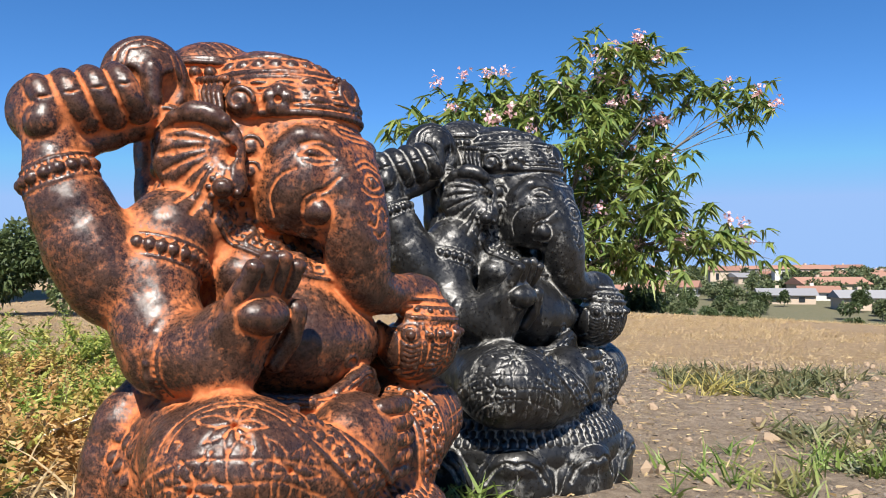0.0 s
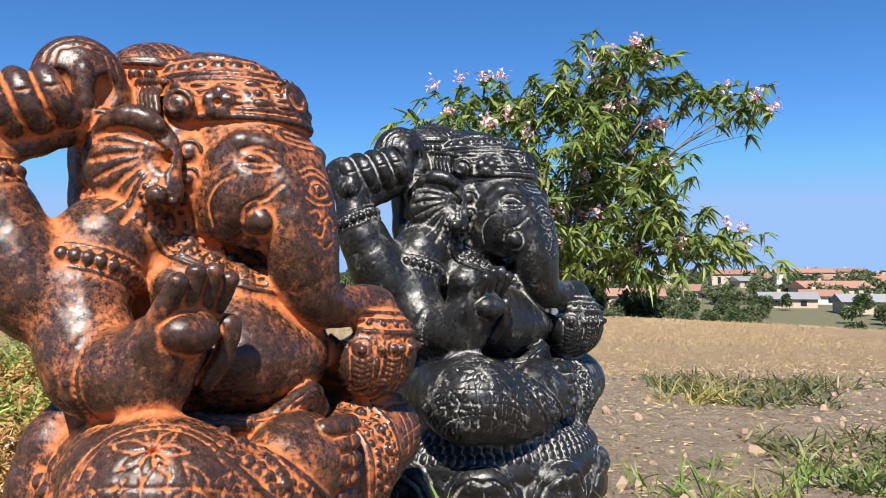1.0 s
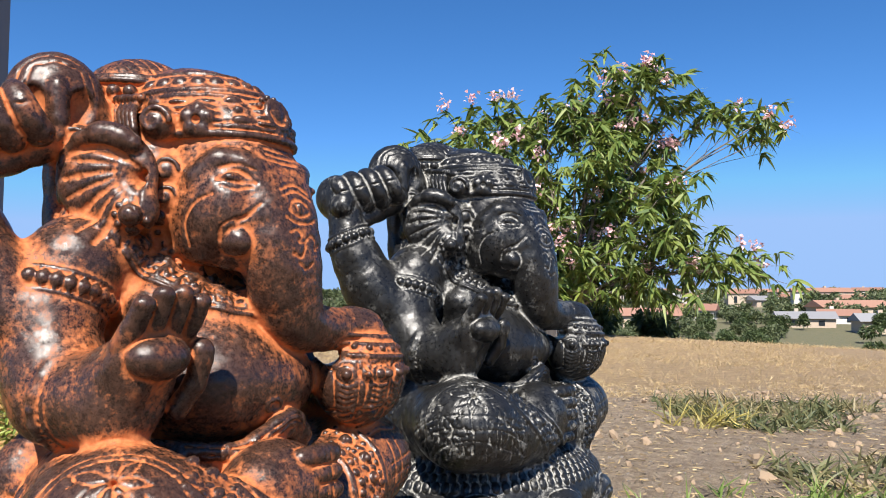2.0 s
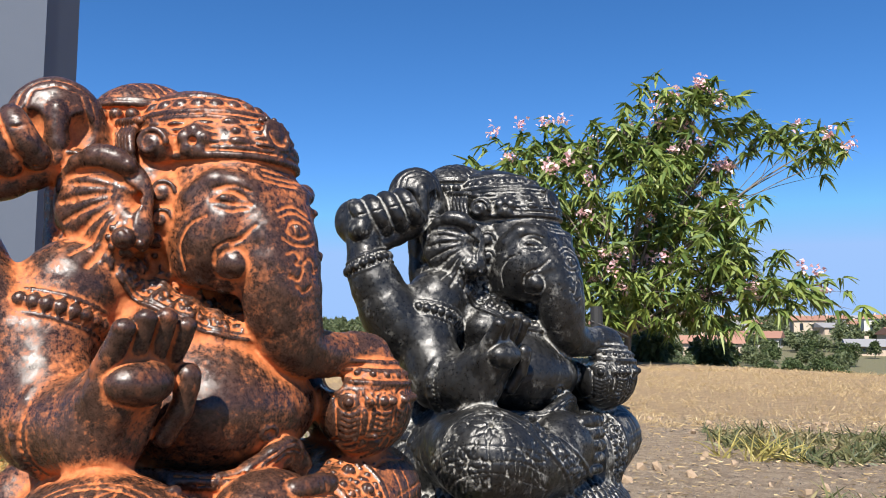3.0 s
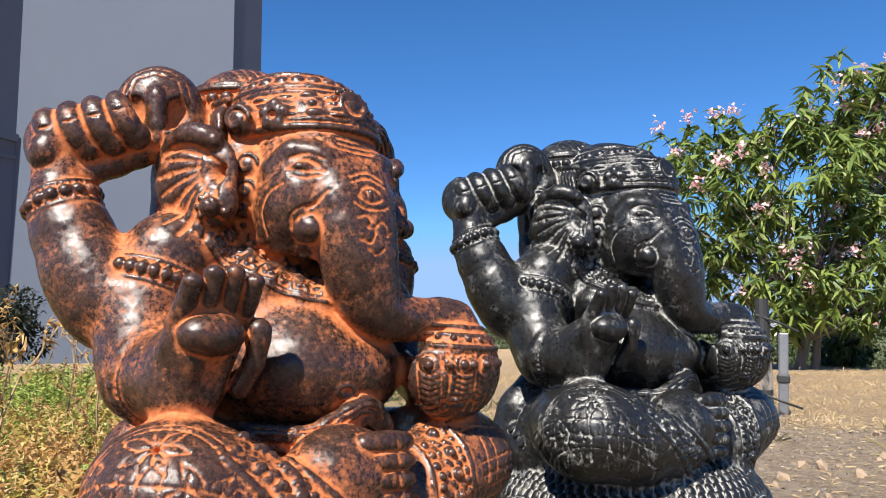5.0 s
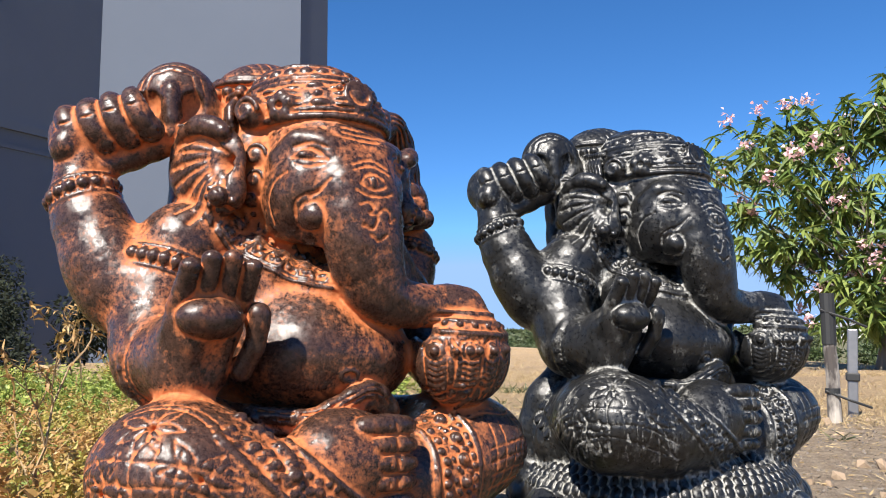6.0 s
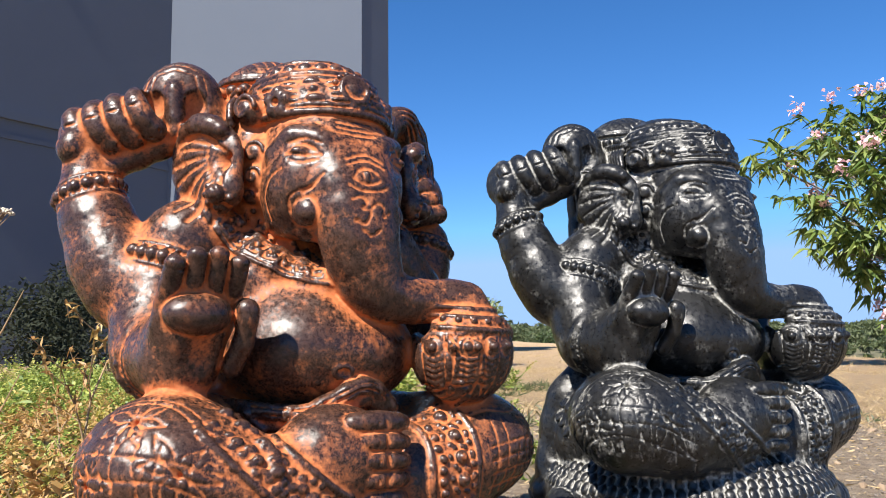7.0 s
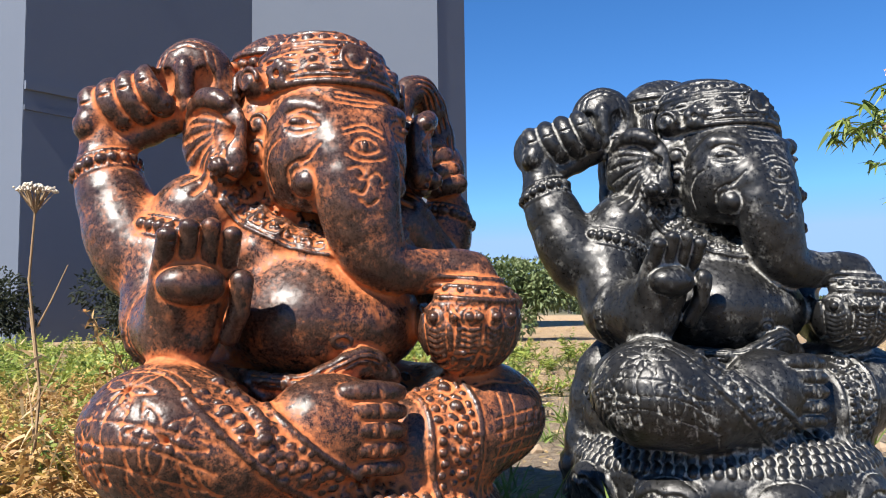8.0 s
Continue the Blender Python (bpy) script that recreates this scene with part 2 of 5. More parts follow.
# ---------------------------------------------------------------- ground
def ground_z(x, y):
    """Flat near the statues; beyond a crest it falls into a valley, whose far side rises again."""
    d = math.hypot(x + 0.1, y - 1.6)
    z = 0.04 - 0.05 * (1 - math.exp(-d / 4))
    s = 0.86 * x + 0.5 * y - 8.4
    fall = math.log1p(math.exp(min(s / 0.35, 40))) * 0.35 if s < 14 else s
    z -= 8.0 * (1 - math.exp(-fall / 24))
    t = min(max((d - 100) / 560, 0), 1)
    z += 15.0 * t * (1 if s > 0 else 0.35) * (2 - t) * 0.62
    near = max(0, 1 - d / 9)
    z += near * 0.025 * noise.noise((x * 0.9, y * 0.9, 0.3)) + min(d, 25) * 0.002 * noise.noise((x * 0.25, y * 0.25, 1.7))
    z += near * (0.010 * noise.noise((x * 5, y * 5, 2.1)) + 0.005 * noise.noise((x * 14, y * 14, 3.1)))
    return z


radii_out = [0.0] + list(np.geomspace(0.06, 3200, 230))
spokes = 300
verts = [(-0.1, 1.6, ground_z(-0.1, 1.6))]
for r in radii_out[1:]:
    for k in range(spokes):
        a = 2 * math.pi * k / spokes
        x, y = -0.1 + r * math.cos(a), 1.6 + r * math.sin(a)
        verts.append((x, y, ground_z(x, y)))
faces = [(0, 1 + k, 1 + (k + 1) % spokes) for k in range(spokes)]
for i in range(len(radii_out) - 2):
    a, b = 1 + i * spokes, 1 + (i + 1) * spokes
    faces += [(a + k, b + k, b + (k + 1) % spokes, a + (k + 1) % spokes) for k in range(spokes)]
ground = smooth(part("ground", (verts, faces), earth))
tagged(ground, "dry bare soil giving way to a straw-coloured mown field", "ground", kind="structure")
# ---------------------------------------------------------------- the statues
# Local axes of a statue: x forward, y to its own left, z up.


def catmull(points, n):
    """A smooth run of n steps a span through the rows of points."""
    p = np.asarray(points, float)
    p = np.vstack([2 * p[0] - p[1], p, 2 * p[-1] - p[-2]])
    out = []
    for i in range(1, len(p) - 2):
        t = np.linspace(0, 1, n, endpoint=False)[:, None]
        a, b, c, d = p[i - 1], p[i], p[i + 1], p[i + 2]
        out.append(0.5 * (2 * b + (c - a) * t + (2 * a - 5 * b + 4 * c - d) * t ** 2 + (3 * b - a - 3 * c + d) * t ** 3))
    return np.vstack(out + [p[-2:-1]])


class Clay:
    """A block of clay held as distances on a grid: shapes are pressed on and carved off, then it is cast as a mesh."""

    def __init__(self, lo, hi, step):
        self.lo, self.step = np.array(lo, float), step
        self.size = np.ceil((np.array(hi) - self.lo) / step).astype(int) + 1
        self.axes = [np.float32(self.lo[i] + step * np.arange(self.size[i])) for i in range(3)]
        self.d = np.full(self.size, 0.3, np.float32)

    def part_of(self, lo, hi):
        a = np.clip(np.floor((np.array(lo) - self.lo) / self.step).astype(int), 0, self.size)
        b = np.clip(np.ceil((np.array(hi) - self.lo) / self.step).astype(int) + 1, 0, self.size)
        cut = tuple(slice(u, v) for u, v in zip(a, b))
        x, y, z = (self.axes[i][cut[i]] for i in range(3))
        return cut, x[:, None, None], y[None, :, None], z[None, None, :]

    def blend(self, lo, hi, shape, k, sign):
        pad = k + 3 * self.step
        cut, x, y, z = self.part_of(np.array(lo) - pad, np.array(hi) + pad)
        old = self.d[cut]
        if old.size == 0:
            return
        new_d = shape(x, y, z)
        old = old * sign
        if k > 0:
            h = np.maximum(k - np.abs(old - new_d), 0) / k
            self.d[cut] = sign * (np.minimum(old, new_d) - h * h * k * 0.25)
        else:
            self.d[cut] = sign * np.minimum(old, new_d)

    def egg(self, c, r, k=0.02, turn=None, sign=1):
        c, r = np.array(c, float), np.array(r, float)
        m = np.eye(3) if turn is None else np.array(Euler([radians(a) for a in turn]).to_matrix())

        def shape(x, y, z):
            x, y, z = x - c[0], y - c[1], z - c[2]
            q = [(m[0, i] * x + m[1, i] * y + m[2, i] * z).astype(np.float32) for i in range(3)]
            k0 = np.sqrt(sum((q[i] / r[i]) ** 2 for i in range(3))) + 1e-6
            k1 = np.sqrt(sum((q[i] / r[i] ** 2) ** 2 for i in range(3))) + 1e-6
            return k0 * (k0 - 1) / k1

        reach = np.abs(m) @ r
        self.blend(c - reach, c + reach, shape, k, sign)

    def dome(self, c, r, k, back):
        """An egg whose upper part leans back (towards -x) by that share of the height."""
        c, r = np.array(c, float), np.array(r, float)

        def shape(x, y, z):
            q = ((x - c[0] + back * np.maximum(z - c[2], 0)) / r[0], (y - c[1]) / r[1], (z - c[2]) / r[2])
            k0 = np.sqrt(q[0] ** 2 + q[1] ** 2 + q[2] ** 2) + 1e-6
            k1 = np.sqrt((q[0] / r[0]) ** 2 + (q[1] / r[1]) ** 2 + (q[2] / r[2]) ** 2) + 1e-6
            return (0.85 * k0 * (k0 - 1) / k1).astype(np.float32)

        self.blend(c - r - (back * r[2], 0, 0), c + r, shape, k, 1)

    def ball(self, c, r, k=0.008, sign=1):
        self.egg(c, (r, r, r), k, None, sign)

    def limb(self, points, radii, k=0.02, n=6, sign=1, smooth=True):
        p = np.asarray(points, float)
        r = np.full(len(p), radii) if np.isscalar(radii) else np.asarray(radii, float)
        if smooth and len(p) > 2:
            pr = catmull(np.column_stack([p, r]), n)
            p, r = pr[:, :3], pr[:, 3]
        # short stretches keep the boxes small
        for s in range(0, len(p) - 1, 5):
            q, w = p[s:s + 6], r[s:s + 6]

            def shape(x, y, z):
                best = None
                for i in range(len(q) - 1):
                    a, ab = q[i], q[i + 1] - q[i]
                    t = ((x - a[0]) * ab[0] + (y - a[1]) * ab[1] + (z - a[2]) * ab[2]) / max(ab @ ab, 1e-12)
                    t = np.clip(t, 0, 1).astype(np.float32)
                    d = np.sqrt((x - a[0] - t * ab[0]) ** 2 + (y - a[1] - t * ab[1]) ** 2 + (z - a[2] - t * ab[2]) ** 2)
                    d = d - (w[i] + t * (w[i + 1] - w[i]))
                    best = d if best is None else np.minimum(best, d)
                return best

            self.blend((q - w[:, None]).min(0), (q + w[:, None]).max(0), shape, k, sign)

    def at(self, p, held=None):
        held = self.d if held is None else held
        g = np.clip((p - self.lo) / self.step, 0, self.size - 1.001)
        i = g.astype(int)
        f = g - i
        v = 0
        for a in (0, 1):
            for b in (0, 1):
                for c in (0, 1):
                    w = (f[:, 0] if a else 1 - f[:, 0]) * (f[:, 1] if b else 1 - f[:, 1]) * (f[:, 2] if c else 1 - f[:, 2])
                    v = v + w * held[i[:, 0] + a, i[:, 1] + b, i[:, 2] + c]
        return v

    def skin(self, p, way, reach=0.25):
        """Where rays from p along way meet the clay."""
        p, way = np.array(p, float), np.array(way, float) / np.linalg.norm(way)
        run = np.zeros(len(p))
        for _ in range(60):
            run += np.clip(self.at(p + run[:, None] * way), -0.01, 0.03) * 0.8
        return p + np.minimum(run, reach)[:, None] * way

    def sheet(self, c, n, up):
        """A drawing board at c that faces along n: turns (across, up) into places on the clay."""
        c, n, up = (np.array(v, float) for v in (c, n, up))
        n /= np.linalg.norm(n)
        a = np.cross(up, n)
        a /= np.linalg.norm(a)
        b = np.cross(n, a)

        def draw(xy, lift=0.0):
            xy = np.asarray(xy, float)
            return self.skin(c + 0.09 * n + xy[:, :1] * a + xy[:, 1:2] * b, -n) + lift * n

        return draw

    def groove(self, draw, xy, r=0.003, n=6, k=0.0018, sink=0.0):
        xy = catmull(xy, n) if len(xy) > 2 else np.linspace(xy[0], xy[1], 8)
        self.limb(draw(xy, 0.4 * r), r, k, sign=-1, smooth=False)

    def ridge(self, draw, xy, r=0.004, n=6, k=0.004):
        xy = catmull(xy, n) if len(xy) > 2 else np.linspace(xy[0], xy[1], 8)
        self.limb(draw(xy), r, k, smooth=False)

    def beads(self, p, r, k=0.003):
        for c in p:
            self.ball(c, r, k)

    def roughen(self, amount, cell, seed):
        """Low, lumpy unevenness of the cast."""
        rng = np.random.default_rng(seed)
        g = rng.normal(size=np.ceil(self.size * self.step / cell).astype(int) + 3).astype(np.float32)
        for ax in range(3):
            pos = np.arange(self.size[ax]) * self.step / cell
            i = pos.astype(int)
            f = pos - i
            f = f * f * (3 - 2 * f)
            shp = [1, 1, 1]
            shp[ax] = -1
            f = f.reshape(shp).astype(np.float32)
            g = np.take(g, i, ax) * (1 - f) + np.take(g, i + 1, ax) * f
        self.d += amount * g

    def hollow(self, v, cells):
        """How much clay lies round each place within so many cells: over a half in recesses, under a half on knobs."""
        s = np.pad(np.clip(0.5 - self.d / (2 * self.step), 0, 1), cells + 1, mode="edge")
        w = 2 * cells + 1
        for ax in range(3):
            c = np.cumsum(s, axis=ax, dtype=np.float64).astype(np.float32)
            hi = np.take(c, np.arange(w, c.shape[ax]), ax)
            lo = np.take(c, np.arange(0, c.shape[ax] - w), ax)
            s = (hi - lo) / w
        return self.at(v, s)

    def cast(self, name):
        d, n = self.d, self.size
        inside = d < 0
        mixed = np.zeros(n - 1, np.int8)
        corner = [(a, b, c) for a in (0, 1) for b in (0, 1) for c in (0, 1)]
        for a, b, c in corner:
            mixed += inside[a:n[0] - 1 + a, b:n[1] - 1 + b, c:n[2] - 1 + c]
        cell = np.argwhere((mixed > 0) & (mixed < 8))
        number = np.full(n - 1, -1, np.int32)
        number[cell[:, 0], cell[:, 1], cell[:, 2]] = np.arange(len(cell))
        total, count = np.zeros((len(cell), 3)), np.zeros(len(cell))
        for ax in range(3):
            for o in corner:
                if o[ax]:
                    continue
                a = cell + o
                e = np.eye(3, dtype=int)[ax]
                b = a + e
                da, db = d[a[:, 0], a[:, 1], a[:, 2]], d[b[:, 0], b[:, 1], b[:, 2]]
                cross = (da < 0) != (db < 0)
                t = np.where(cross, da / np.where(cross, da - db, 1), 0)
                total += np.where(cross[:, None], np.array(o) + t[:, None] * e, 0)
                count += cross
        v = self.lo + self.step * (cell + total / count[:, None])
        faces = []
        for ax in range(3):
            u, w = (ax + 1) % 3, (ax + 2) % 3
            sl_a, sl_b = [slice(None)] * 3, [slice(None)] * 3
            sl_a[ax], sl_b[ax] = slice(0, n[ax] - 1), slice(1, n[ax])
            a, b = inside[tuple(sl_a)], inside[tuple(sl_b)]
            e = np.argwhere(a != b)
            e = e[(e[:, u] > 0) & (e[:, w] > 0) & (e[:, u] < n[u] - 1) & (e[:, w] < n[w] - 1)]
            out = a[e[:, 0], e[:, 1], e[:, 2]]
            iu, iw = np.eye(3, dtype=int)[u], np.eye(3, dtype=int)[w]
            quad = np.stack([number[tuple((e - q).T)] for q in (iu + iw, iw, 0 * iu, iu)], 1)
            quad[~out] = quad[~out][:, ::-1]
            faces.append(quad)
        faces = np.vstack(faces)
        mesh = bpy.data.meshes.new(name)
        mesh.vertices.add(len(v))
        mesh.vertices.foreach_set("co", v.astype(np.float32).ravel())
        mesh.loops.add(faces.size)
        mesh.loops.foreach_set("vertex_index", faces.astype(np.int32).ravel())
        mesh.polygons.add(len(faces))
        mesh.polygons.foreach_set("loop_start", np.arange(0, faces.size, 4, dtype=np.int32))
        mesh.polygons.foreach_set("loop_total", np.full(len(faces), 4, np.int32))
        mesh.polygons.foreach_set("use_smooth", np.ones(len(faces), bool))
        mesh.update()
        mesh.validate()
        fine = max(2, round(0.005 / self.step))
        broad = max(4, round(0.02 / self.step))
        for key, cells in (("recess", fine), ("fold", broad)):
            at = mesh.attributes.new(key, "FLOAT", "POINT")
            at.data.foreach_set("value", self.hollow(v, cells).astype(np.float32))
        return mesh


def ring(c, a, b, ra, rb, turns=28, start=0.0, end=360.0):
    """Places on an oval round c with half axes ra along a and rb along b."""
    c, a, b = (np.array(v, float) for v in (c, a, b))
    t = np.radians(np.linspace(start, end, turns))[:, None]
    return c + np.cos(t) * ra * a + np.sin(t) * rb * b


def around(p, q, at, limit, count, clay):
    """Places on the skin on a ring round the limb from p to q, at the share `at` of it, no further out than limit."""
    p, q = np.array(p, float), np.array(q, float)
    w = (q - p) / np.linalg.norm(q - p)
    s = np.cross(w, (0.3, 0.2, 0.9) if abs(w[2]) < 0.85 else (1, 0.1, 0))
    s /= np.linalg.norm(s)
    r = np.cross(w, s)
    t = np.linspace(0, 2 * np.pi, count, endpoint=False)[:, None]
    n = np.cos(t) * s + np.sin(t) * r
    c = p + at * (q - p)
    run = np.full(count, limit * 0.5)
    for _ in range(40):
        run = np.minimum(run + np.clip(-clay.at(c + run[:, None] * n), -0.005, 0.01) * 0.8, limit)
    return c + run[:, None] * n


def closed(p):
    return np.vstack([p, p[:1]])


def sculpt(step):
    c = Clay((-0.30, -0.41, 0.0), (0.36, 0.41, 0.88), step)
    # seat, hips and back
    c.egg((-0.01, 0, 0.24), (0.17, 0.21, 0.10), 0.03)
    c.egg((-0.035, 0, 0.42), (0.085, 0.15, 0.20), 0.03)
    c.egg((0.005, 0, 0.52), (0.085, 0.155, 0.085), 0.03)
    c.egg((-0.05, -0.01, 0.62), (0.075, 0.10, 0.13), 0.03)
    c.egg((0.060, 0.002, 0.384), (0.140, 0.145, 0.086), 0.01)  # belly
    c.egg((0.100, -0.045, 0.395), (0.090, 0.080, 0.070), 0.03)
    c.egg((0.045, 0.0, 0.43), (0.118, 0.128, 0.09), 0.03)
    c.egg((0.068, -0.085, 0.482), (0.05, 0.055, 0.04), 0.02)  # chest
    c.egg((0.068, 0.09, 0.482), (0.05, 0.055, 0.04), 0.02)
    for s in (-1, 1):
        c.egg((-0.01, 0.13 * s, 0.2), (0.12, 0.10, 0.085), 0.03)
    # lotus base
    base(c)
    legs(c)
    arms(c)
    necklaces(c)
    head(c)
    ornaments(c)
    # flat underside
    cut, x, y, z = c.part_of(c.lo, c.lo + c.size * step)
    c.d[:] = np.maximum(c.d, 0.02 - z)
    return c


def base(c):
    c.egg((0.035, 0, 0.07), (0.256, 0.255, 0.11), 0.0)
    c.egg((0.04, 0, 0.112), (0.268, 0.262, 0.108), 0.01)
    # scales on the seed head
    for k, r in enumerate((0.165, 0.181, 0.197, 0.212, 0.226, 0.239, 0.25)):
        count = 56 + 5 * k
        a = 2 * math.pi * (np.arange(count) + 0.5 * (k % 2)) / count
        p = c.skin(np.column_stack([0.038 + 1.03 * r * np.cos(a), 1.02 * r * np.sin(a), np.full(count, 0.26)]), (0, 0, -1))
        for q, t in zip(p, a):
            c.egg(q, (0.0115, 0.0086, 0.0052), 0.001, (0, 24 + 6 * k, math.degrees(t)))
    # petals, each with a curled lip over a deep crease
    for i in range(10):
        a = radians(36 * i - 53.5)
        e = np.array((math.cos(a), math.sin(a), 0))
        t = np.array((-math.sin(a), math.cos(a), 0))
        up = np.array((0, 0, 1.0))
        p = np.array((0.038, 0, 0.058)) + e * (0.236, 0.233, 0)
        c.egg(p, (0.05, 0.086, 0.078), 0.002, (0, 0, math.degrees(a)))
        c.egg(p + 0.022 * e + 0.042 * up, (0.034, 0.06, 0.034), 0.006, (0, 0, math.degrees(a)))
        d = c.sheet(p, e + 0.35 * up, up)
        c.groove(d, [(-0.06, -0.004), (-0.045, 0.016), (-0.02, 0.03), (0, 0.024), (0.02, 0.03), (0.045, 0.016), (0.06, -0.004)], 0.006)
        c.groove(d, [(-0.078, -0.03), (-0.066, 0.012), (-0.036, 0.05), (0, 0.06), (0.036, 0.05), (0.066, 0.012), (0.078, -0.03)], 0.0022)
        c.groove(d, [(0, 0.02), (0.004, -0.01), (0, -0.045)], 0.002)
        # small petal between two large ones
        q = np.array((0.038, 0, 0.085)) + np.array((math.cos(a + 0.314), math.sin(a + 0.314), 0)) * (0.236, 0.241, 0)
        c.egg(q, (0.024, 0.03, 0.042), 0.002, (0, 0, math.degrees(a) + 18))


def legs(c):
    # his right leg: thigh, knee, shin that folds in front
    c.limb([(-0.01, -0.11, 0.245), (0.09, -0.18, 0.26)], [0.08, 0.08], 0.03)
    c.egg((0.178, -0.222, 0.262), (0.106, 0.098, 0.08), 0.02)
    c.limb([(0.18, -0.225, 0.25), (0.228, -0.15, 0.236), (0.225, -0.06, 0.232)], [0.075, 0.055, 0.045], 0.03)
    # his left leg
    c.limb([(-0.02, 0.11, 0.235), (0.06, 0.19, 0.245)], [0.08, 0.076], 0.03)
    c.egg((0.140, 0.212, 0.248), (0.098, 0.094, 0.075), 0.02)
    c.limb([(0.13, 0.21, 0.245), (0.17, 0.15, 0.228), (0.185, 0.08, 0.22)], [0.074, 0.068, 0.06], 0.03)
    # foot with its toes one above the other, two joints each
    c.egg((0.218, -0.038, 0.256), (0.060, 0.086, 0.068), 0.010, (0, 0, 12))
    for i in range(5):
        h = 0.303 - 0.0225 * i
        f = 0.260 + 0.006 * math.sin(i * 0.8)
        w = (0.0135, 0.0118, 0.0114, 0.011, 0.0105)[i]
        c.limb([(f - 0.004, -0.030, h), (f, -0.006, h + 0.001), (f - 0.003, 0.022, h - 0.001), (f - 0.014, 0.042, h - 0.004)], [w * 0.92, w, w, w * 0.8], 0.0012, 4)
        c.limb(closed(ring((f + w - 0.0005, -0.012, h + 0.001), (0, 1, 0), (0, 0, 1), 0.010, 0.007, 10)), 0.0014, 0.001, sign=-1, smooth=False)
    c.limb([(0.273, 0.010, 0.318), (0.276, 0.011, 0.26), (0.271, 0.010, 0.205)], 0.0048, 0.003, 6, -1)
    # knotted sash falling at his right hip, and the cloth end below the foot
    c.limb([(-0.05, -0.16, 0.32), (-0.07, -0.185, 0.27), (-0.08, -0.2, 0.2), (-0.075, -0.21, 0.1)], [0.03, 0.036, 0.034, 0.04], 0.012)
    for i in range(9):
        c.ball((-0.06 - 0.02 * math.sin(i * 0.35), -0.205 - 0.004 * i + 0.006 * math.sin(i * 1.9), 0.285 - 0.023 * i), 0.011, 0.005)
    c.egg((0.205, 0.03, 0.212), (0.03, 0.05, 0.022), 0.012)


def hand_ridges(c, p, q, r, tube, count, sweep):
    """Fingers curled round the bar from p to q."""
    p, q = np.array(p, float), np.array(q, float)
    w = (q - p) / np.linalg.norm(q - p)
    s = np.cross(w, (0, 0, 1))
    s /= np.linalg.norm(s)
    u = np.cross(s, w)
    for i in range(count):
        m = p + (q - p) * (i + 0.5) / count
        g = ring(m, s, u, r, r * 0.92, 10, *sweep)
        g += w * np.linspace(-0.012, 0.014, len(g))[:, None]
        thick = tube * (1.0 - 0.05 * abs(i - 1.3))
        c.limb(g, np.linspace(0.92, 1.05, len(g)) * thick, 0.0022, 2)
        c.ball(g[-1], thick * 1.12, 0.003)
        for j in (3, 6):
            o = g[j] + (g[j] - m) * thick / r
            for e in (-0.004, 0.004):
                z = np.array((0, 0, e))
                c.limb([o - 0.011 * w + z, o + z * 1.5, o + 0.011 * w + z], 0.002, 0.0015, 3, -1)
        # nail
        o = g[-1] + (g[-1] - m) * thick * 0.9 / r
        c.limb(closed(ring(o, w, u, 0.008, 0.007, 10)), 0.0018, 0.001, sign=-1, smooth=False)


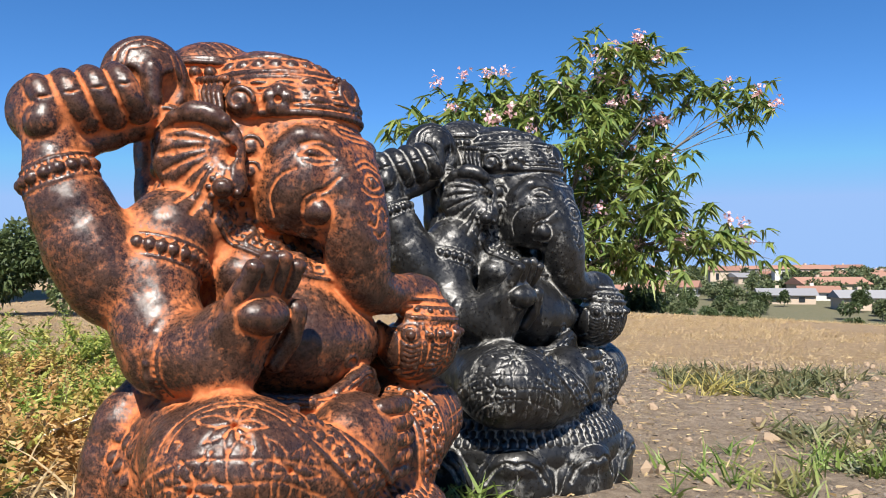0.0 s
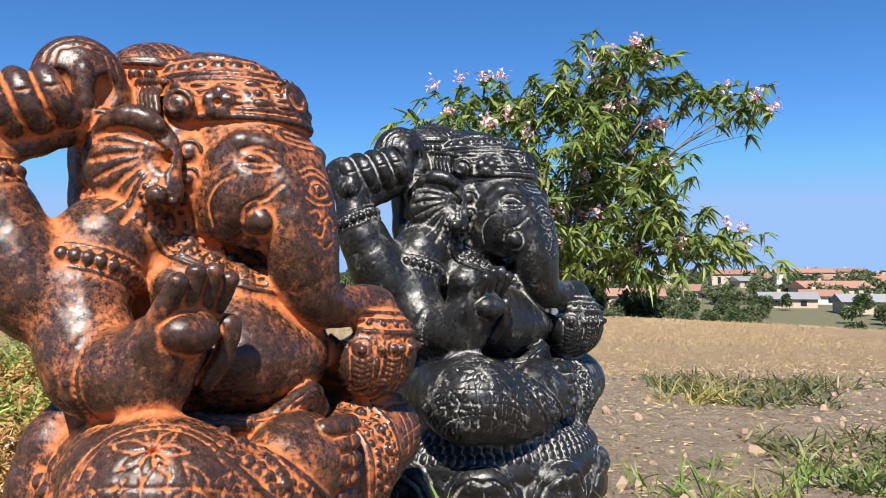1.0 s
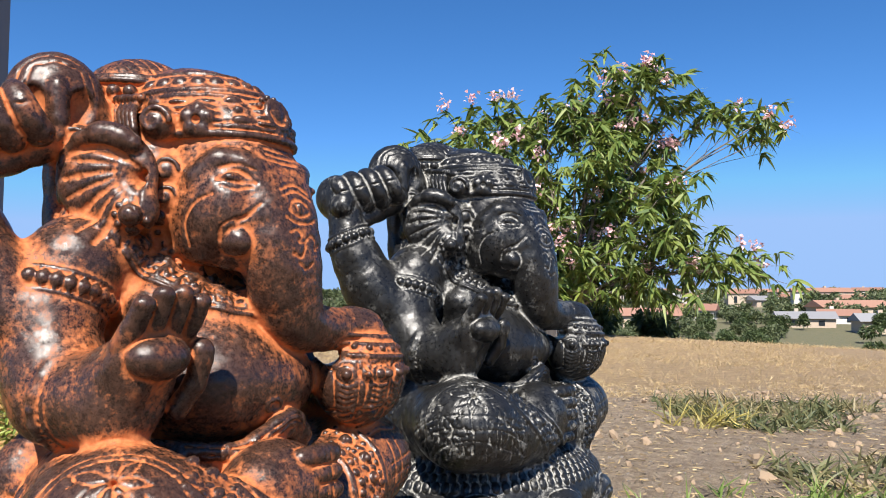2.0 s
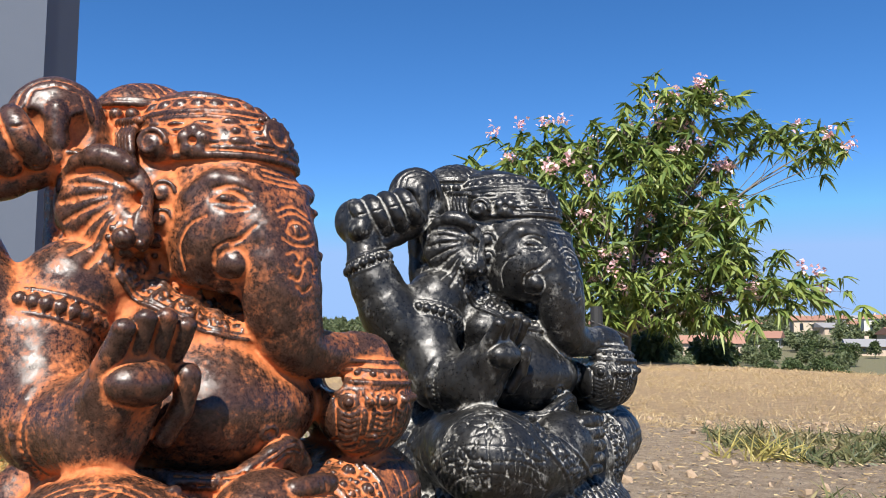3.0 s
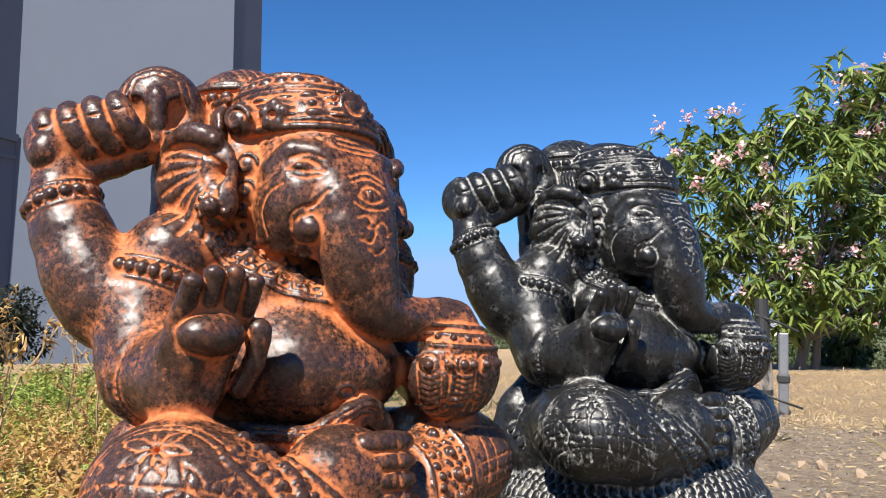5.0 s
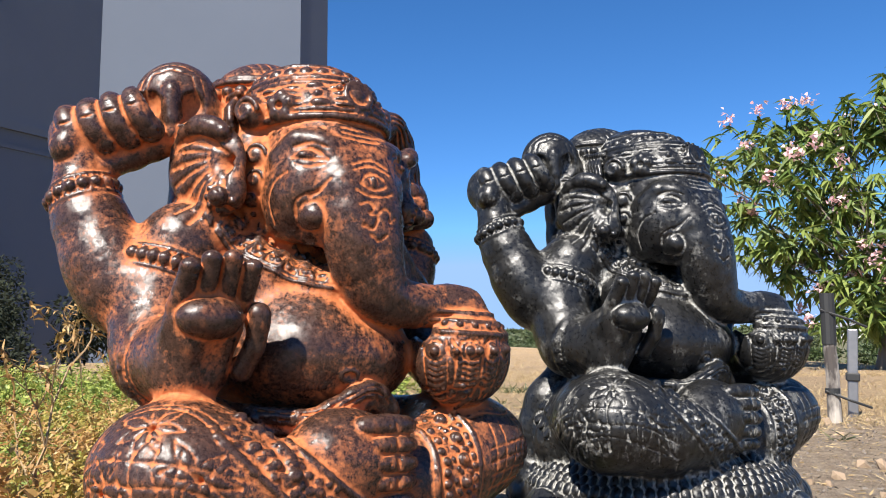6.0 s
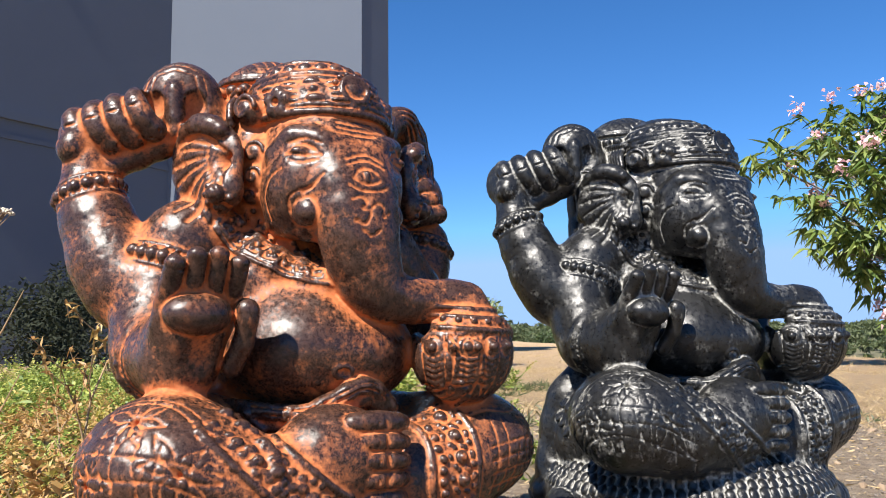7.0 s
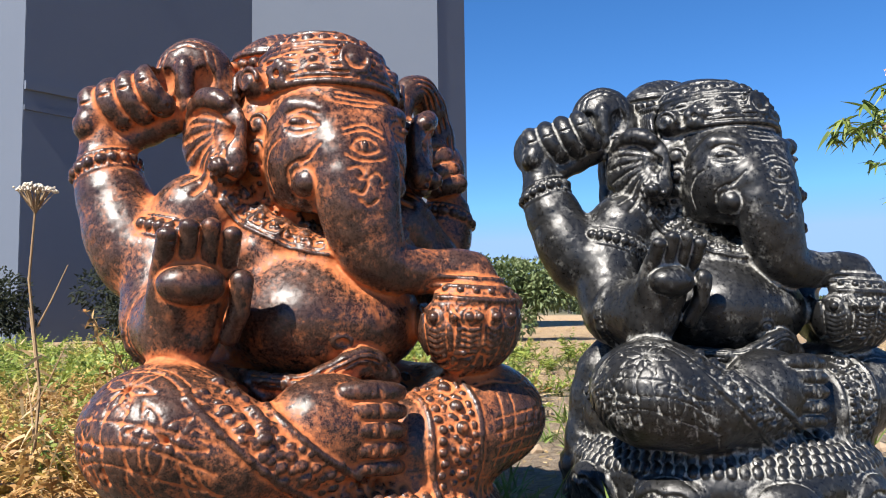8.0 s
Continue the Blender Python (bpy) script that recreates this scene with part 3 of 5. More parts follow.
def arms(c):
    # raised arm on his right
    c.limb([(-0.04, -0.14, 0.50), (-0.02, -0.205, 0.472), (-0.024, -0.243, 0.49), (-0.048, -0.268, 0.55), (-0.068, -0.283, 0.61)],
           [0.06, 0.062, 0.057, 0.049, 0.040], 0.02)
    c.limb([(-0.068, -0.285, 0.61), (-0.078, -0.284, 0.665)], [0.036, 0.036], 0.01)
    c.egg((-0.072, -0.268, 0.700), (0.055, 0.045, 0.038), 0.015, (0, 0, 40))
    c.egg((-0.105, -0.288, 0.695), (0.042, 0.036, 0.045), 0.015)
    hand_ridges(c, (-0.100, -0.300, 0.690), (-0.020, -0.205, 0.722), 0.034, 0.0175, 4, (150, -55))
    # little finger rolled in, with its nail
    c.egg((-0.064, -0.308, 0.672), (0.024, 0.022, 0.025), 0.004)
    c.limb(closed(ring((-0.046, -0.326, 0.676), (0.7, 0.7, 0), (0, 0, 1), 0.013, 0.014, 14)), 0.0022, 0.0015, sign=-1, smooth=False)
    # thumb along the axe handle
    c.limb([(-0.080, -0.292, 0.642), (-0.056, -0.252, 0.652), (-0.040, -0.213, 0.674), (-0.030, -0.188, 0.688)], [0.023, 0.0185, 0.019, 0.020], 0.008)
    c.limb([(-0.030, -0.188, 0.688), (-0.022, -0.160, 0.690)], [0.017, 0.014], 0.006)
    for t in range(4):
        c.ball((-0.034 + 0.003 * t, -0.205 + 0.02 * t, 0.727 + 0.003 * t), 0.0155, 0.003)
    c.limb([(-0.06, -0.24, 0.715), (-0.032, -0.19, 0.728), (-0.02, -0.15, 0.735)], 0.013, 0.006)
    # axe head: a half-round blade over two niches and a jointed shaft
    c.egg((-0.052, -0.164, 0.752), (0.046, 0.060, 0.064), 0.008, (0, 0, -28))
    for e in (-1, 1):
        c.egg((-0.008 + 0.015 * e, -0.188 + 0.029 * e, 0.737), (0.027, 0.021, 0.029), 0.004, (0, 0, -28), -1)
    c.limb([(-0.026, -0.176, 0.780), (-0.015, -0.184, 0.755), (-0.014, -0.182, 0.70)], [0.009, 0.0115, 0.012], 0.006)
    d = c.sheet((-0.03, -0.178, 0.78), (0.85, -0.46, 0.3), (0, 0, 1))
    for o in (0.0, 0.012):
        c.groove(d, [(-0.048 + o, -0.026), (-0.040 + o, 0.004), (-0.022 + 0.6 * o, 0.020 - o), (0.0, 0.025 - o), (0.022 - 0.6 * o, 0.020 - o), (0.040 - o, 0.004), (0.048 - o, -0.026)], 0.0022)
    for z in (0.752, 0.738, 0.724):
        c.limb([(-0.004, -0.202, z), (0.003, -0.190, z - 0.001), (0.004, -0.176, z)], 0.0016, 0.0015, 3, -1)
    # raised arm on his left
    c.limb([(-0.05, 0.13, 0.50), (-0.06, 0.2, 0.475), (-0.075, 0.25, 0.50), (-0.082, 0.272, 0.57)], [0.06, 0.058, 0.05, 0.042], 0.02)
    c.egg((-0.090, 0.266, 0.645), (0.045, 0.042, 0.055), 0.01)
    hand_ridges(c, (-0.090, 0.220, 0.700), (-0.068, 0.268, 0.610), 0.030, 0.0175, 4, (-150, 40))
    c.limb([(-0.075, 0.256, 0.66), (-0.078, 0.250, 0.715), (-0.06, 0.225, 0.765), (-0.04, 0.193, 0.775), (-0.03, 0.163, 0.745), (-0.02, 0.146, 0.69)],
           [0.030, 0.030, 0.027, 0.024, 0.023, 0.024], 0.008)
    # right arm with the open palm
    c.ball((0.006, -0.163, 0.538), 0.062, 0.02)
    c.limb([(0.006, -0.175, 0.53), (0.016, -0.205, 0.455), (0.055, -0.21, 0.385)], [0.052, 0.056, 0.056], 0.015)
    c.limb([(0.055, -0.21, 0.385), (0.115, -0.207, 0.388), (0.170, -0.200, 0.415)], [0.055, 0.048, 0.042], 0.012)
    c.egg((0.145, -0.205, 0.372), (0.045, 0.046, 0.04), 0.02)
    c.egg((0.176, -0.196, 0.430), (0.028, 0.052, 0.055), 0.01, (0, 25, 12))
    c.egg((0.236, -0.190, 0.378), (0.046, 0.034, 0.044), 0.012, (0, -20, 0), -1)
    c.egg((0.204, -0.200, 0.434), (0.029, 0.041, 0.025), 0.004, (0, 12, 12))
    for i in range(4):
        l = -0.232 + 0.0245 * i
        top = 0.492 + (0.0, 0.010, 0.012, 0.002)[i]
        c.limb([(0.188 - 0.002 * i, l, 0.445), (0.205, l + 0.001, 0.470), (0.219, l + 0.002, top - 0.003)], [0.0140, 0.0125, 0.0110], 0.0006)
        c.egg((0.219, l + 0.002, top - 0.001), (0.0105, 0.0112, 0.007), 0.003)
        for h in (0.466, 0.482):
            c.limb([(0.222, l - 0.011, h), (0.2285, l, h - 0.001), (0.222, l + 0.011, h)], 0.0016, 0.001, 3, -1)
    c.limb([(0.180, -0.152, 0.372), (0.200, -0.144, 0.405), (0.206, -0.143, 0.438)], [0.013, 0.0125, 0.0150], 0.004)
    # left arm, bowl-shaped fist with the fingers pointing down
    c.limb([(-0.02, 0.15, 0.54), (-0.02, 0.215, 0.46), (0.05, 0.235, 0.365), (0.13, 0.2, 0.36)], [0.06, 0.052, 0.045, 0.04], 0.015)
    c.egg((0.190, 0.171, 0.382), (0.065, 0.075, 0.071), 0.012)
    c.limb([(0.190, 0.170, 0.400), (0.193, 0.175, 0.450)], [0.057, 0.031], 0.02)
    # gap between belly and forearm, under the trunk
    c.limb([(0.205, 0.085, 0.420), (0.1, 0.205, 0.414), (0.0, 0.325, 0.406)], [0.015, 0.021, 0.024], 0.004, sign=-1)


def necklaces(c):
    """A broad collar: two rope edges, a band of scrolls between them, and leaf work inside."""
    low = catmull([(0.03, -0.150, 0.572), (0.085, -0.120, 0.520), (0.125, -0.060, 0.480), (0.140, -0.005, 0.462), (0.135, 0.06, 0.468), (0.08, 0.13, 0.52)], 10)
    high = catmull([(0.03, -0.105, 0.612), (0.08, -0.08, 0.575), (0.105, -0.04, 0.54), (0.115, 0.0, 0.528), (0.105, 0.05, 0.54), (0.07, 0.09, 0.57)], 10)
    n = len(low) - 1

    def place(sv):
        sv = np.asarray(sv, float)
        g = np.clip(sv[:, 0], 0, 1) * n
        i = np.minimum(g.astype(int), n - 1)
        w = (g - i)[:, None]
        v = sv[:, 1:2]
        p = (1 - v) * (low[i] * (1 - w) + low[i + 1] * w) + v * (high[i] * (1 - w) + high[i + 1] * w)
        side = np.array((0.8, 0, 0.42)) + np.outer(np.clip(-p[:, 1] * 4, -0.5, 0.5), (0, -1, 0))
        side /= np.linalg.norm(side, axis=1)[:, None]
        run = np.zeros(len(p))
        q = p + 0.08 * side
        for _ in range(60):
            run += np.clip(c.at(q - run[:, None] * side), -0.01, 0.02) * 0.8
        return q - np.minimum(run, 0.14)[:, None] * side

    s = np.linspace(0, 1, 46)
    for v in (0.04, 0.2, 0.36, 0.52):
        c.limb(place(np.column_stack([s, np.full(46, v)])), 0.006, 0.012, smooth=False)
    for v, r in ((0.0, 0.0028), (0.1, 0.0022), (0.5, 0.0022), (0.58, 0.0028)):
        c.limb(place(np.column_stack([s, np.full(46, v)])), r, 0.002, smooth=False)
    for k in range(15):
        a = 0.02 + k / 15.5
        c.limb(place([(a, 0.17), (a + 0.012, 0.40), (a + 0.032, 0.44), (a + 0.042, 0.32), (a + 0.028, 0.22), (a + 0.020, 0.32)]), 0.0034, 0.002, 4)
        c.ball(place([(a + 0.052, 0.26)])[0], 0.0045, 0.002)
        c.ball(place([(a + 0.052, 0.42)])[0], 0.003, 0.002)
    hand = random.Random(9)
    for k in range(34):
        a, v, t = hand.uniform(0.03, 0.95), hand.uniform(0.66, 1.0), hand.uniform(0, 6.3)
        c.limb(place([(a, v), (a + 0.018 * math.cos(t), v + 0.08 * math.sin(t)), (a + 0.027 * math.cos(t + 0.9), v + 0.12 * math.sin(t + 0.9))]), 0.0032, 0.002, 4)
    for k in range(24):
        c.ball(place([(hand.uniform(0.03, 0.95), hand.uniform(0.68, 1.05))])[0], hand.uniform(0.0025, 0.0045), 0.002)


def head(c):
    c.egg((0.081, 0.004, 0.656), (0.102, 0.090, 0.094), 0.012)
    # trunk: flat and broad at the root, round where it turns to the fist
    for e in (-1, 1):
        c.limb([(0.118, 0.008 + 0.022 * e, 0.662), (0.156, 0.010 + 0.018 * e, 0.615), (0.178, 0.013 + 0.014 * e, 0.56), (0.180, 0.020 + 0.011 * e, 0.515), (0.176, 0.037 + 0.006 * e, 0.474)],
               [0.058, 0.050, 0.043, 0.040, 0.037], 0.008, 8)
    c.limb([(0.176, 0.030, 0.482), (0.176, 0.046, 0.464), (0.178, 0.078, 0.456), (0.184, 0.12, 0.453), (0.190, 0.158, 0.454), (0.193, 0.180, 0.436)],
           [0.040, 0.037, 0.0325, 0.0285, 0.029, 0.030], 0.008, 8)
    for s, m in ((-1, 0.0), (1, 0.018)):
        c.egg((0.114, m * 0.5 + 0.060 * s, 0.612), (0.064, 0.034, 0.064), 0.016)
        # jaw that runs down to the trunk
        c.limb([(0.10, m + 0.05 * s, 0.572), (0.14, m + 0.036 * s, 0.556)], [0.030, 0.024], 0.015)
        # tusk stump in its socket
        c.limb([(0.140, m + 0.046 * s, 0.580), (0.160, m + 0.049 * s, 0.572), (0.170, m + 0.050 * s, 0.568)], [0.024, 0.0215, 0.017], 0.003)
        # brow and eye
        c.limb([(0.120, m + 0.086 * s, 0.652), (0.150, m + 0.064 * s, 0.674), (0.176, m + 0.034 * s, 0.664)], [0.004, 0.006, 0.005], 0.02)
        c.egg((0.158, m + 0.055 * s, 0.647), (0.015, 0.022, 0.011), 0.004, (0, 0, -25 * s))
        # ear, a fan turned half to the front
        n = np.array((0.51, 0.86 * s, 0))
        t = np.array((0.86, -0.51 * s, 0))
        up = np.array((0, 0, 1.0))
        o = np.array((0.036, m + 0.152 * s, 0.645))
        c.egg((0.038, m * 0.5 + 0.082 * s, 0.650), (0.042, 0.038, 0.080), 0.015)
        c.egg(o + 0.004 * t + 0.002 * up, (0.019, 0.064, 0.062), 0.008, (0, 0, 59 * s))
        c.egg(o + 0.036 * t - 0.040 * up + 0.005 * n, (0.021, 0.036, 0.031), 0.014, (0, 0, 59 * s))
        d = c.sheet(o, n, up)
        hub = np.array((-s * 0.052, 0.006))
        for a in range(9):
            q = radians(156 + 14.5 * a)
            e = np.array((-s * math.cos(q), math.sin(q)))
            f = np.array((-e[1], e[0])) * s
            c.groove(d, [hub, hub + e * 0.04 + f * 0.004, hub + e * 0.098], 0.0030 if a % 2 else 0.0044, k=0.004)
        # thick upper flap that hangs over the fan, and the crease below it
        flap = [o - 0.050 * t + 0.030 * up + 0.004 * n, o - 0.022 * t + 0.050 * up + 0.010 * n, o + 0.012 * t + 0.054 * up + 0.014 * n, o + 0.040 * t + 0.042 * up + 0.012 * n]
        c.limb(flap, [0.004, 0.010, 0.0150, 0.0120], 0.006)
        c.egg(o + 0.012 * t + 0.044 * up + 0.010 * n, (0.012, 0.030, 0.015), 0.006, (0, 0, 59 * s))
        c.groove(d, [(s * 0.045, 0.026), (s * 0.015, 0.035), (-s * 0.018, 0.032), (-s * 0.046, 0.012)], 0.0052)
        lobe = np.array((-s * 0.044, -0.048))
        c.ball(d([lobe])[0], 0.014, 0.003)
        c.groove(d, [lobe + (0.011 * math.cos(a), 0.011 * math.sin(a)) for a in np.linspace(0.4, 5.4, 11)], 0.002)
        for a in range(6):
            c.ball(d([lobe + (0.019 * math.cos(a * 0.7 + 2.4), 0.017 * math.sin(a * 0.7 + 2.4))])[0], 0.0048, 0.002)
        # back hair in a thick tress of rolled locks
        c.limb([(-0.045, m + s * 0.115, 0.72), (-0.050, m + s * 0.130, 0.65), (-0.045, m + s * 0.130, 0.57)], [0.040, 0.040, 0.038], 0.015)
        for g in range(4):
            p = np.array((-0.012 + 0.004 * math.sin(g * 2.0), m + s * (0.156 + 0.005 * math.sin(g * 1.7)), 0.695 - 0.033 * g))
            c.ball(p, 0.023, 0.004)
            w = np.array((0.6, 0.8 * s, 0))
            coil = [p + 0.021 * w + np.array((0.8 * math.cos(a), -0.6 * s * math.cos(a), 0)) * (0.016 - 0.0017 * a) + (0, 0, math.sin(a) * (0.016 - 0.0017 * a)) for a in np.linspace(0, 7.5, 22)]
            c.limb(coil, 0.003, 0.002, 1)
        # rolled curls before the ear, and a string of small ones down the cheek
        for p, r in (((0.074, 0.086, 0.660), 0.021), ((0.078, 0.090, 0.626), 0.017), ((0.070, 0.096, 0.600), 0.010)):
            p = np.array((p[0], m * 0.5 + s * p[1], p[2]))
            c.ball(p, r, 0.008)
            w = np.array((0.62, 0.78 * s, 0))
            coil = [p + r * 0.85 * w + np.array((0.78 * math.cos(a), -0.62 * s * math.cos(a), 0)) * r * (0.8 - 0.09 * a) + (0, 0, math.sin(a) * r * (0.8 - 0.09 * a)) for a in np.linspace(0, 7.0, 20)]
            c.limb(coil, 0.0028, 0.0015, 1)


def ornaments(c):
    # cap: a dome over two bands, with a disc, roses and scrolled side locks
    mid, half, back = np.array((0.054, 0.010, 0.728)), np.array((0.118, 0.097, 0.099)), 0.55
    c.dome(mid, half, 0.004, back)

    def cap(a, h, out=0.0):
        f = math.sqrt(max(1 - (h / half[2]) ** 2, 0))
        return mid + np.array(((half[0] * f + out) * math.cos(a) - back * max(h, 0), (half[1] * f + out) * math.sin(a), h))

    def hoop(h, r, out=0.0, k=0.003):
        c.limb(closed(np.array([cap(a, h, out) for a in np.linspace(0, 2 * math.pi, 40, endpoint=False)])), r, k, smooth=False)

    hoop(-0.020, 0.0055, 0.003)
    hoop(-0.010, 0.0030, 0.001)
    hoop(0.034, 0.0035, 0.000)
    hoop(0.042, 0.0055, 0.001)
    hoop(0.074, 0.0035, 0.000)
    for i in range(18):
        a = 2 * math.pi * (i + 0.5) / 18
        turn = (0, 0, math.degrees(a))
        if i % 3 == 1:
            for h in (-0.001, 0.027):
                c.egg(cap(a, h, -0.001), (0.005, 0.012, 0.0065), 0.002, turn)
            c.ball(cap(a, 0.013, -0.001), 0.0062, 0.002)
        else:
            for h in (-0.003, 0.006, 0.015, 0.025):
                c.egg(cap(a, h, -0.002), (0.0065, 0.014, 0.0036), 0.0012, turn)
    for i in range(22):
        c.egg(cap(2 * math.pi * i / 22, 0.058, -0.003), (0.007, 0.0105, 0.0105), 0.0012, (0, -40, 360 * i / 22))
    hub = cap(0.06, 0.013, -0.002)
    face = np.array((0.97, 0.0, 0.24))
    c.egg(hub, (0.008, 0.024, 0.023), 0.003)
    c.limb(closed(ring(hub + 0.005 * face, (0, 1, 0), (-0.3, 0, 1), 0.0195, 0.0195, 18)), 0.0040, 0.0015, smooth=False)
    c.egg(hub + 0.004 * face, (0.007, 0.0105, 0.0105), 0.002)
    for i in range(14):
        a = 2 * math.pi * i / 14
        c.ball(hub + (-0.009 * math.sin(a), 0.0275 * math.cos(a), 0.0265 * math.sin(a)), 0.0046, 0.0015)
    for s in (-1, 1):
        p = np.array((0.104, 0.008 + 0.068 * s, 0.727))
        c.ball(p, 0.0275, 0.004)
        w = unit((0.55, 0.84 * s, -0.1))
        u = unit(np.cross(w, (0, 0, 1)))
        for t in range(5):
            a = radians(72 * t + 20)
            c.egg(p + 0.019 * w + 0.014 * (math.cos(a) * u + math.sin(a) * np.array((0, 0, 1))), (0.0085, 0.0085, 0.0095), 0.004)
        c.ball(p + 0.026 * w, 0.006, 0.002, -1)
        # scrolled side lock and the combed hair behind it
        q = np.array((0.064, 0.006 + 0.098 * s, 0.722))
        c.ball(q, 0.025, 0.006)
        w = np.array((0.45, 0.89 * s, 0))
        u = np.array((0.89, -0.45 * s, 0))
        c.limb([q + 0.021 * w + (0.021 - 0.0023 * t) * (math.cos(t) * u + math.sin(t) * np.array((0, 0, 1))) for t in np.linspace(0, 7.8, 28)], 0.0042, 0.002, 1)
        for t in range(9):
            x = 0.040 - 0.0135 * t
            c.limb([(x + 0.012, 0.005 + (0.128 - 0.004 * t) * s, 0.712 + 0.004 * t), (x + 0.004, 0.005 + (0.124 - 0.004 * t) * s, 0.735 + 0.003 * t), (x - 0.006, 0.005 + (0.108 - 0.004 * t) * s, 0.752 + 0.003 * t)], 0.0052, 0.0018)
        c.limb([(0.05, 0.005 + 0.125 * s, 0.704), (0.0, 0.005 + 0.125 * s, 0.712), (-0.06, 0.005 + 0.105 * s, 0.735)], 0.006, 0.004)
        for t in range(14):
            c.ball((0.046 - 0.009 * t, 0.005 + (0.113 - 0.0015 * t) * s, 0.756 + 0.0012 * t), 0.0062, 0.002)
    # hair knot: a smooth combed dome over rows of beads
    c.egg((-0.068, -0.018, 0.772), (0.076, 0.088, 0.074), 0.010, (0, 0, -10))
    for r, h, n in ((0.090, 0.778, 24), (0.0925, 0.756, 22)):
        for i in range(n):
            a = 2 * math.pi * i / n
            c.ball((-0.068 + r * 0.88 * math.cos(a), -0.018 + r * math.sin(a), h), 0.0098, 0.003)
    for h, r in ((0.795, 0.086), (0.801, 0.083)):
        c.limb(ring((-0.068, -0.018, h), (1, 0, 0), (0, 1, 0), r * 0.88, r, 30), 0.0045, 0.002, 2)
    for t in range(9):
        g = -0.055 + 0.0135 * t
        run = []
        for a in np.linspace(0.35, 2.8, 12):
            run.append((-0.068 + 0.076 * math.cos(a) * math.sqrt(max(1 - (g / 0.088) ** 2, 0)), -0.018 + g, 0.772 + 0.0745 * math.sin(a) * math.sqrt(max(1 - (g / 0.088) ** 2, 0))))
        c.limb(run, 0.0016, 0.0015, sign=-1, smooth=False)
    # marks on brow and trunk
    d = c.sheet((0.18, 0.012, 0.70), (1, 0, 0.15), (0, 0, 1))
    for h in (0.002, -0.006, -0.014, -0.022):
        c.groove(d, [(-0.026, h), (0, h - 0.002), (0.026, h)], 0.003)
    d = c.sheet((0.21, 0.013, 0.61), (1, 0, 0.25), (0, 0, 1))
    for h in (0.038, 0.029):
        c.groove(d, [(-0.026, h - 0.010), (0, h), (0.026, h - 0.010)], 0.003)
    c.groove(d, [(-0.02, 0.0), (-0.01, 0.013), (0, 0.016), (0.01, 0.013), (0.02, 0.0), (0, -0.008), (-0.02, 0.0)], 0.003)
    c.egg(d([(0, 0.004)])[0], (0.004, 0.004, 0.008), 0.002)
    c.groove(d, [(-0.028, -0.01), (-0.015, -0.016), (0, -0.017), (0.015, -0.016), (0.028, -0.01)], 0.003)
    c.groove(d, [(-0.025, -0.03), (-0.012, -0.026), (-0.004, -0.036), (-0.014, -0.042), (0.0, -0.046), (-0.008, -0.062), (-0.022, -0.058)], 0.0032)
    c.groove(d, [(0.002, -0.04), (0.012, -0.034), (0.02, -0.042), (0.018, -0.052), (0.028, -0.046)], 0.0032)
    c.groove(d, [(-0.012, -0.07), (0.0, -0.078), (0.012, -0.07)], 0.003)
    # eyelids, cheek arcs
    for s, m in ((-1, 0.0), (1, 0.018)):
        d = c.sheet((0.165, m + 0.055 * s, 0.646), (0.75, 0.66 * s, 0), (0, 0, 1))
        c.groove(d, [(-0.026, 0.0), (-0.012, 0.009), (0.004, 0.010), (0.024, -0.003)], 0.0022)
        c.groove(d, [(-0.024, -0.001), (-0.006, -0.004), (0.01, -0.004), (0.024, -0.004)], 0.0022)
        c.groove(d, [(-0.02, -0.009), (0.0, -0.014), (0.02, -0.009)], 0.0022)
        c.groove(d, [(-0.022, 0.014), (0.0, 0.019), (0.024, 0.012)], 0.002)
        c.groove(d, [(0.03 * s, -0.02), (0.05 * s, -0.03), (0.062 * s, -0.055), (0.056 * s, -0.085)], 0.003)
        c.groove(d, [(-0.012 * s, -0.048), (0.004 * s, -0.052), (0.018 * s, -0.062), (0.02 * s, -0.078)], 0.0028)
        c.groove(d, [(-0.03 * s, -0.03), (-0.012 * s, -0.048), (0.0, -0.055)], 0.0028)
    # arm rings and bracelets
    for p, q, share, r, n, far_out in (((0.006, -0.175, 0.53), (0.016, -0.205, 0.455), 0.42, 0.0098, 25, 0.06), ((-0.048, -0.268, 0.55), (-0.068, -0.283, 0.61), 0.95, 0.0088, 17, 0.046),
                              ((-0.075, 0.25, 0.50), (-0.082, 0.272, 0.57), 0.85, 0.0085, 17, 0.046), ((0.055, -0.21, 0.385), (0.12, -0.203, 0.378), 0.3, 0.0062, 20, 0.054)):
        p, q = np.array(p), np.array(q)
        w = (q - p) / np.linalg.norm(q - p)
        mid = around(p, q, share, far_out, n, c)
        edge = [around(p + w * o, q + w * o, share, far_out, 24, c) for o in (-0.0145, 0.0145)]
        c.limb(closed(around(p, q, share, far_out, 24, c)), 0.005, 0.008, 2)
        heart = mid.mean(0)
        out = mid - heart
        out /= np.linalg.norm(out, axis=1)[:, None]
        c.beads(mid + 0.0015 * out, r, 0.001)
        for e in edge:
            c.limb(closed(e), 0.0027, 0.002, 2)
            for b in around(p + w * (0.65 * (e.mean(0) - heart) @ w), q + w * (0.65 * (e.mean(0) - heart) @ w), share, far_out, 2 * n, c):
                c.ball(b, 0.0026, 0.001)
    # thumb knob of the fist
    c.ball((0.195, 0.236, 0.408), 0.017, 0.004)
    c.ball((0.192, 0.238, 0.378), 0.012, 0.004)
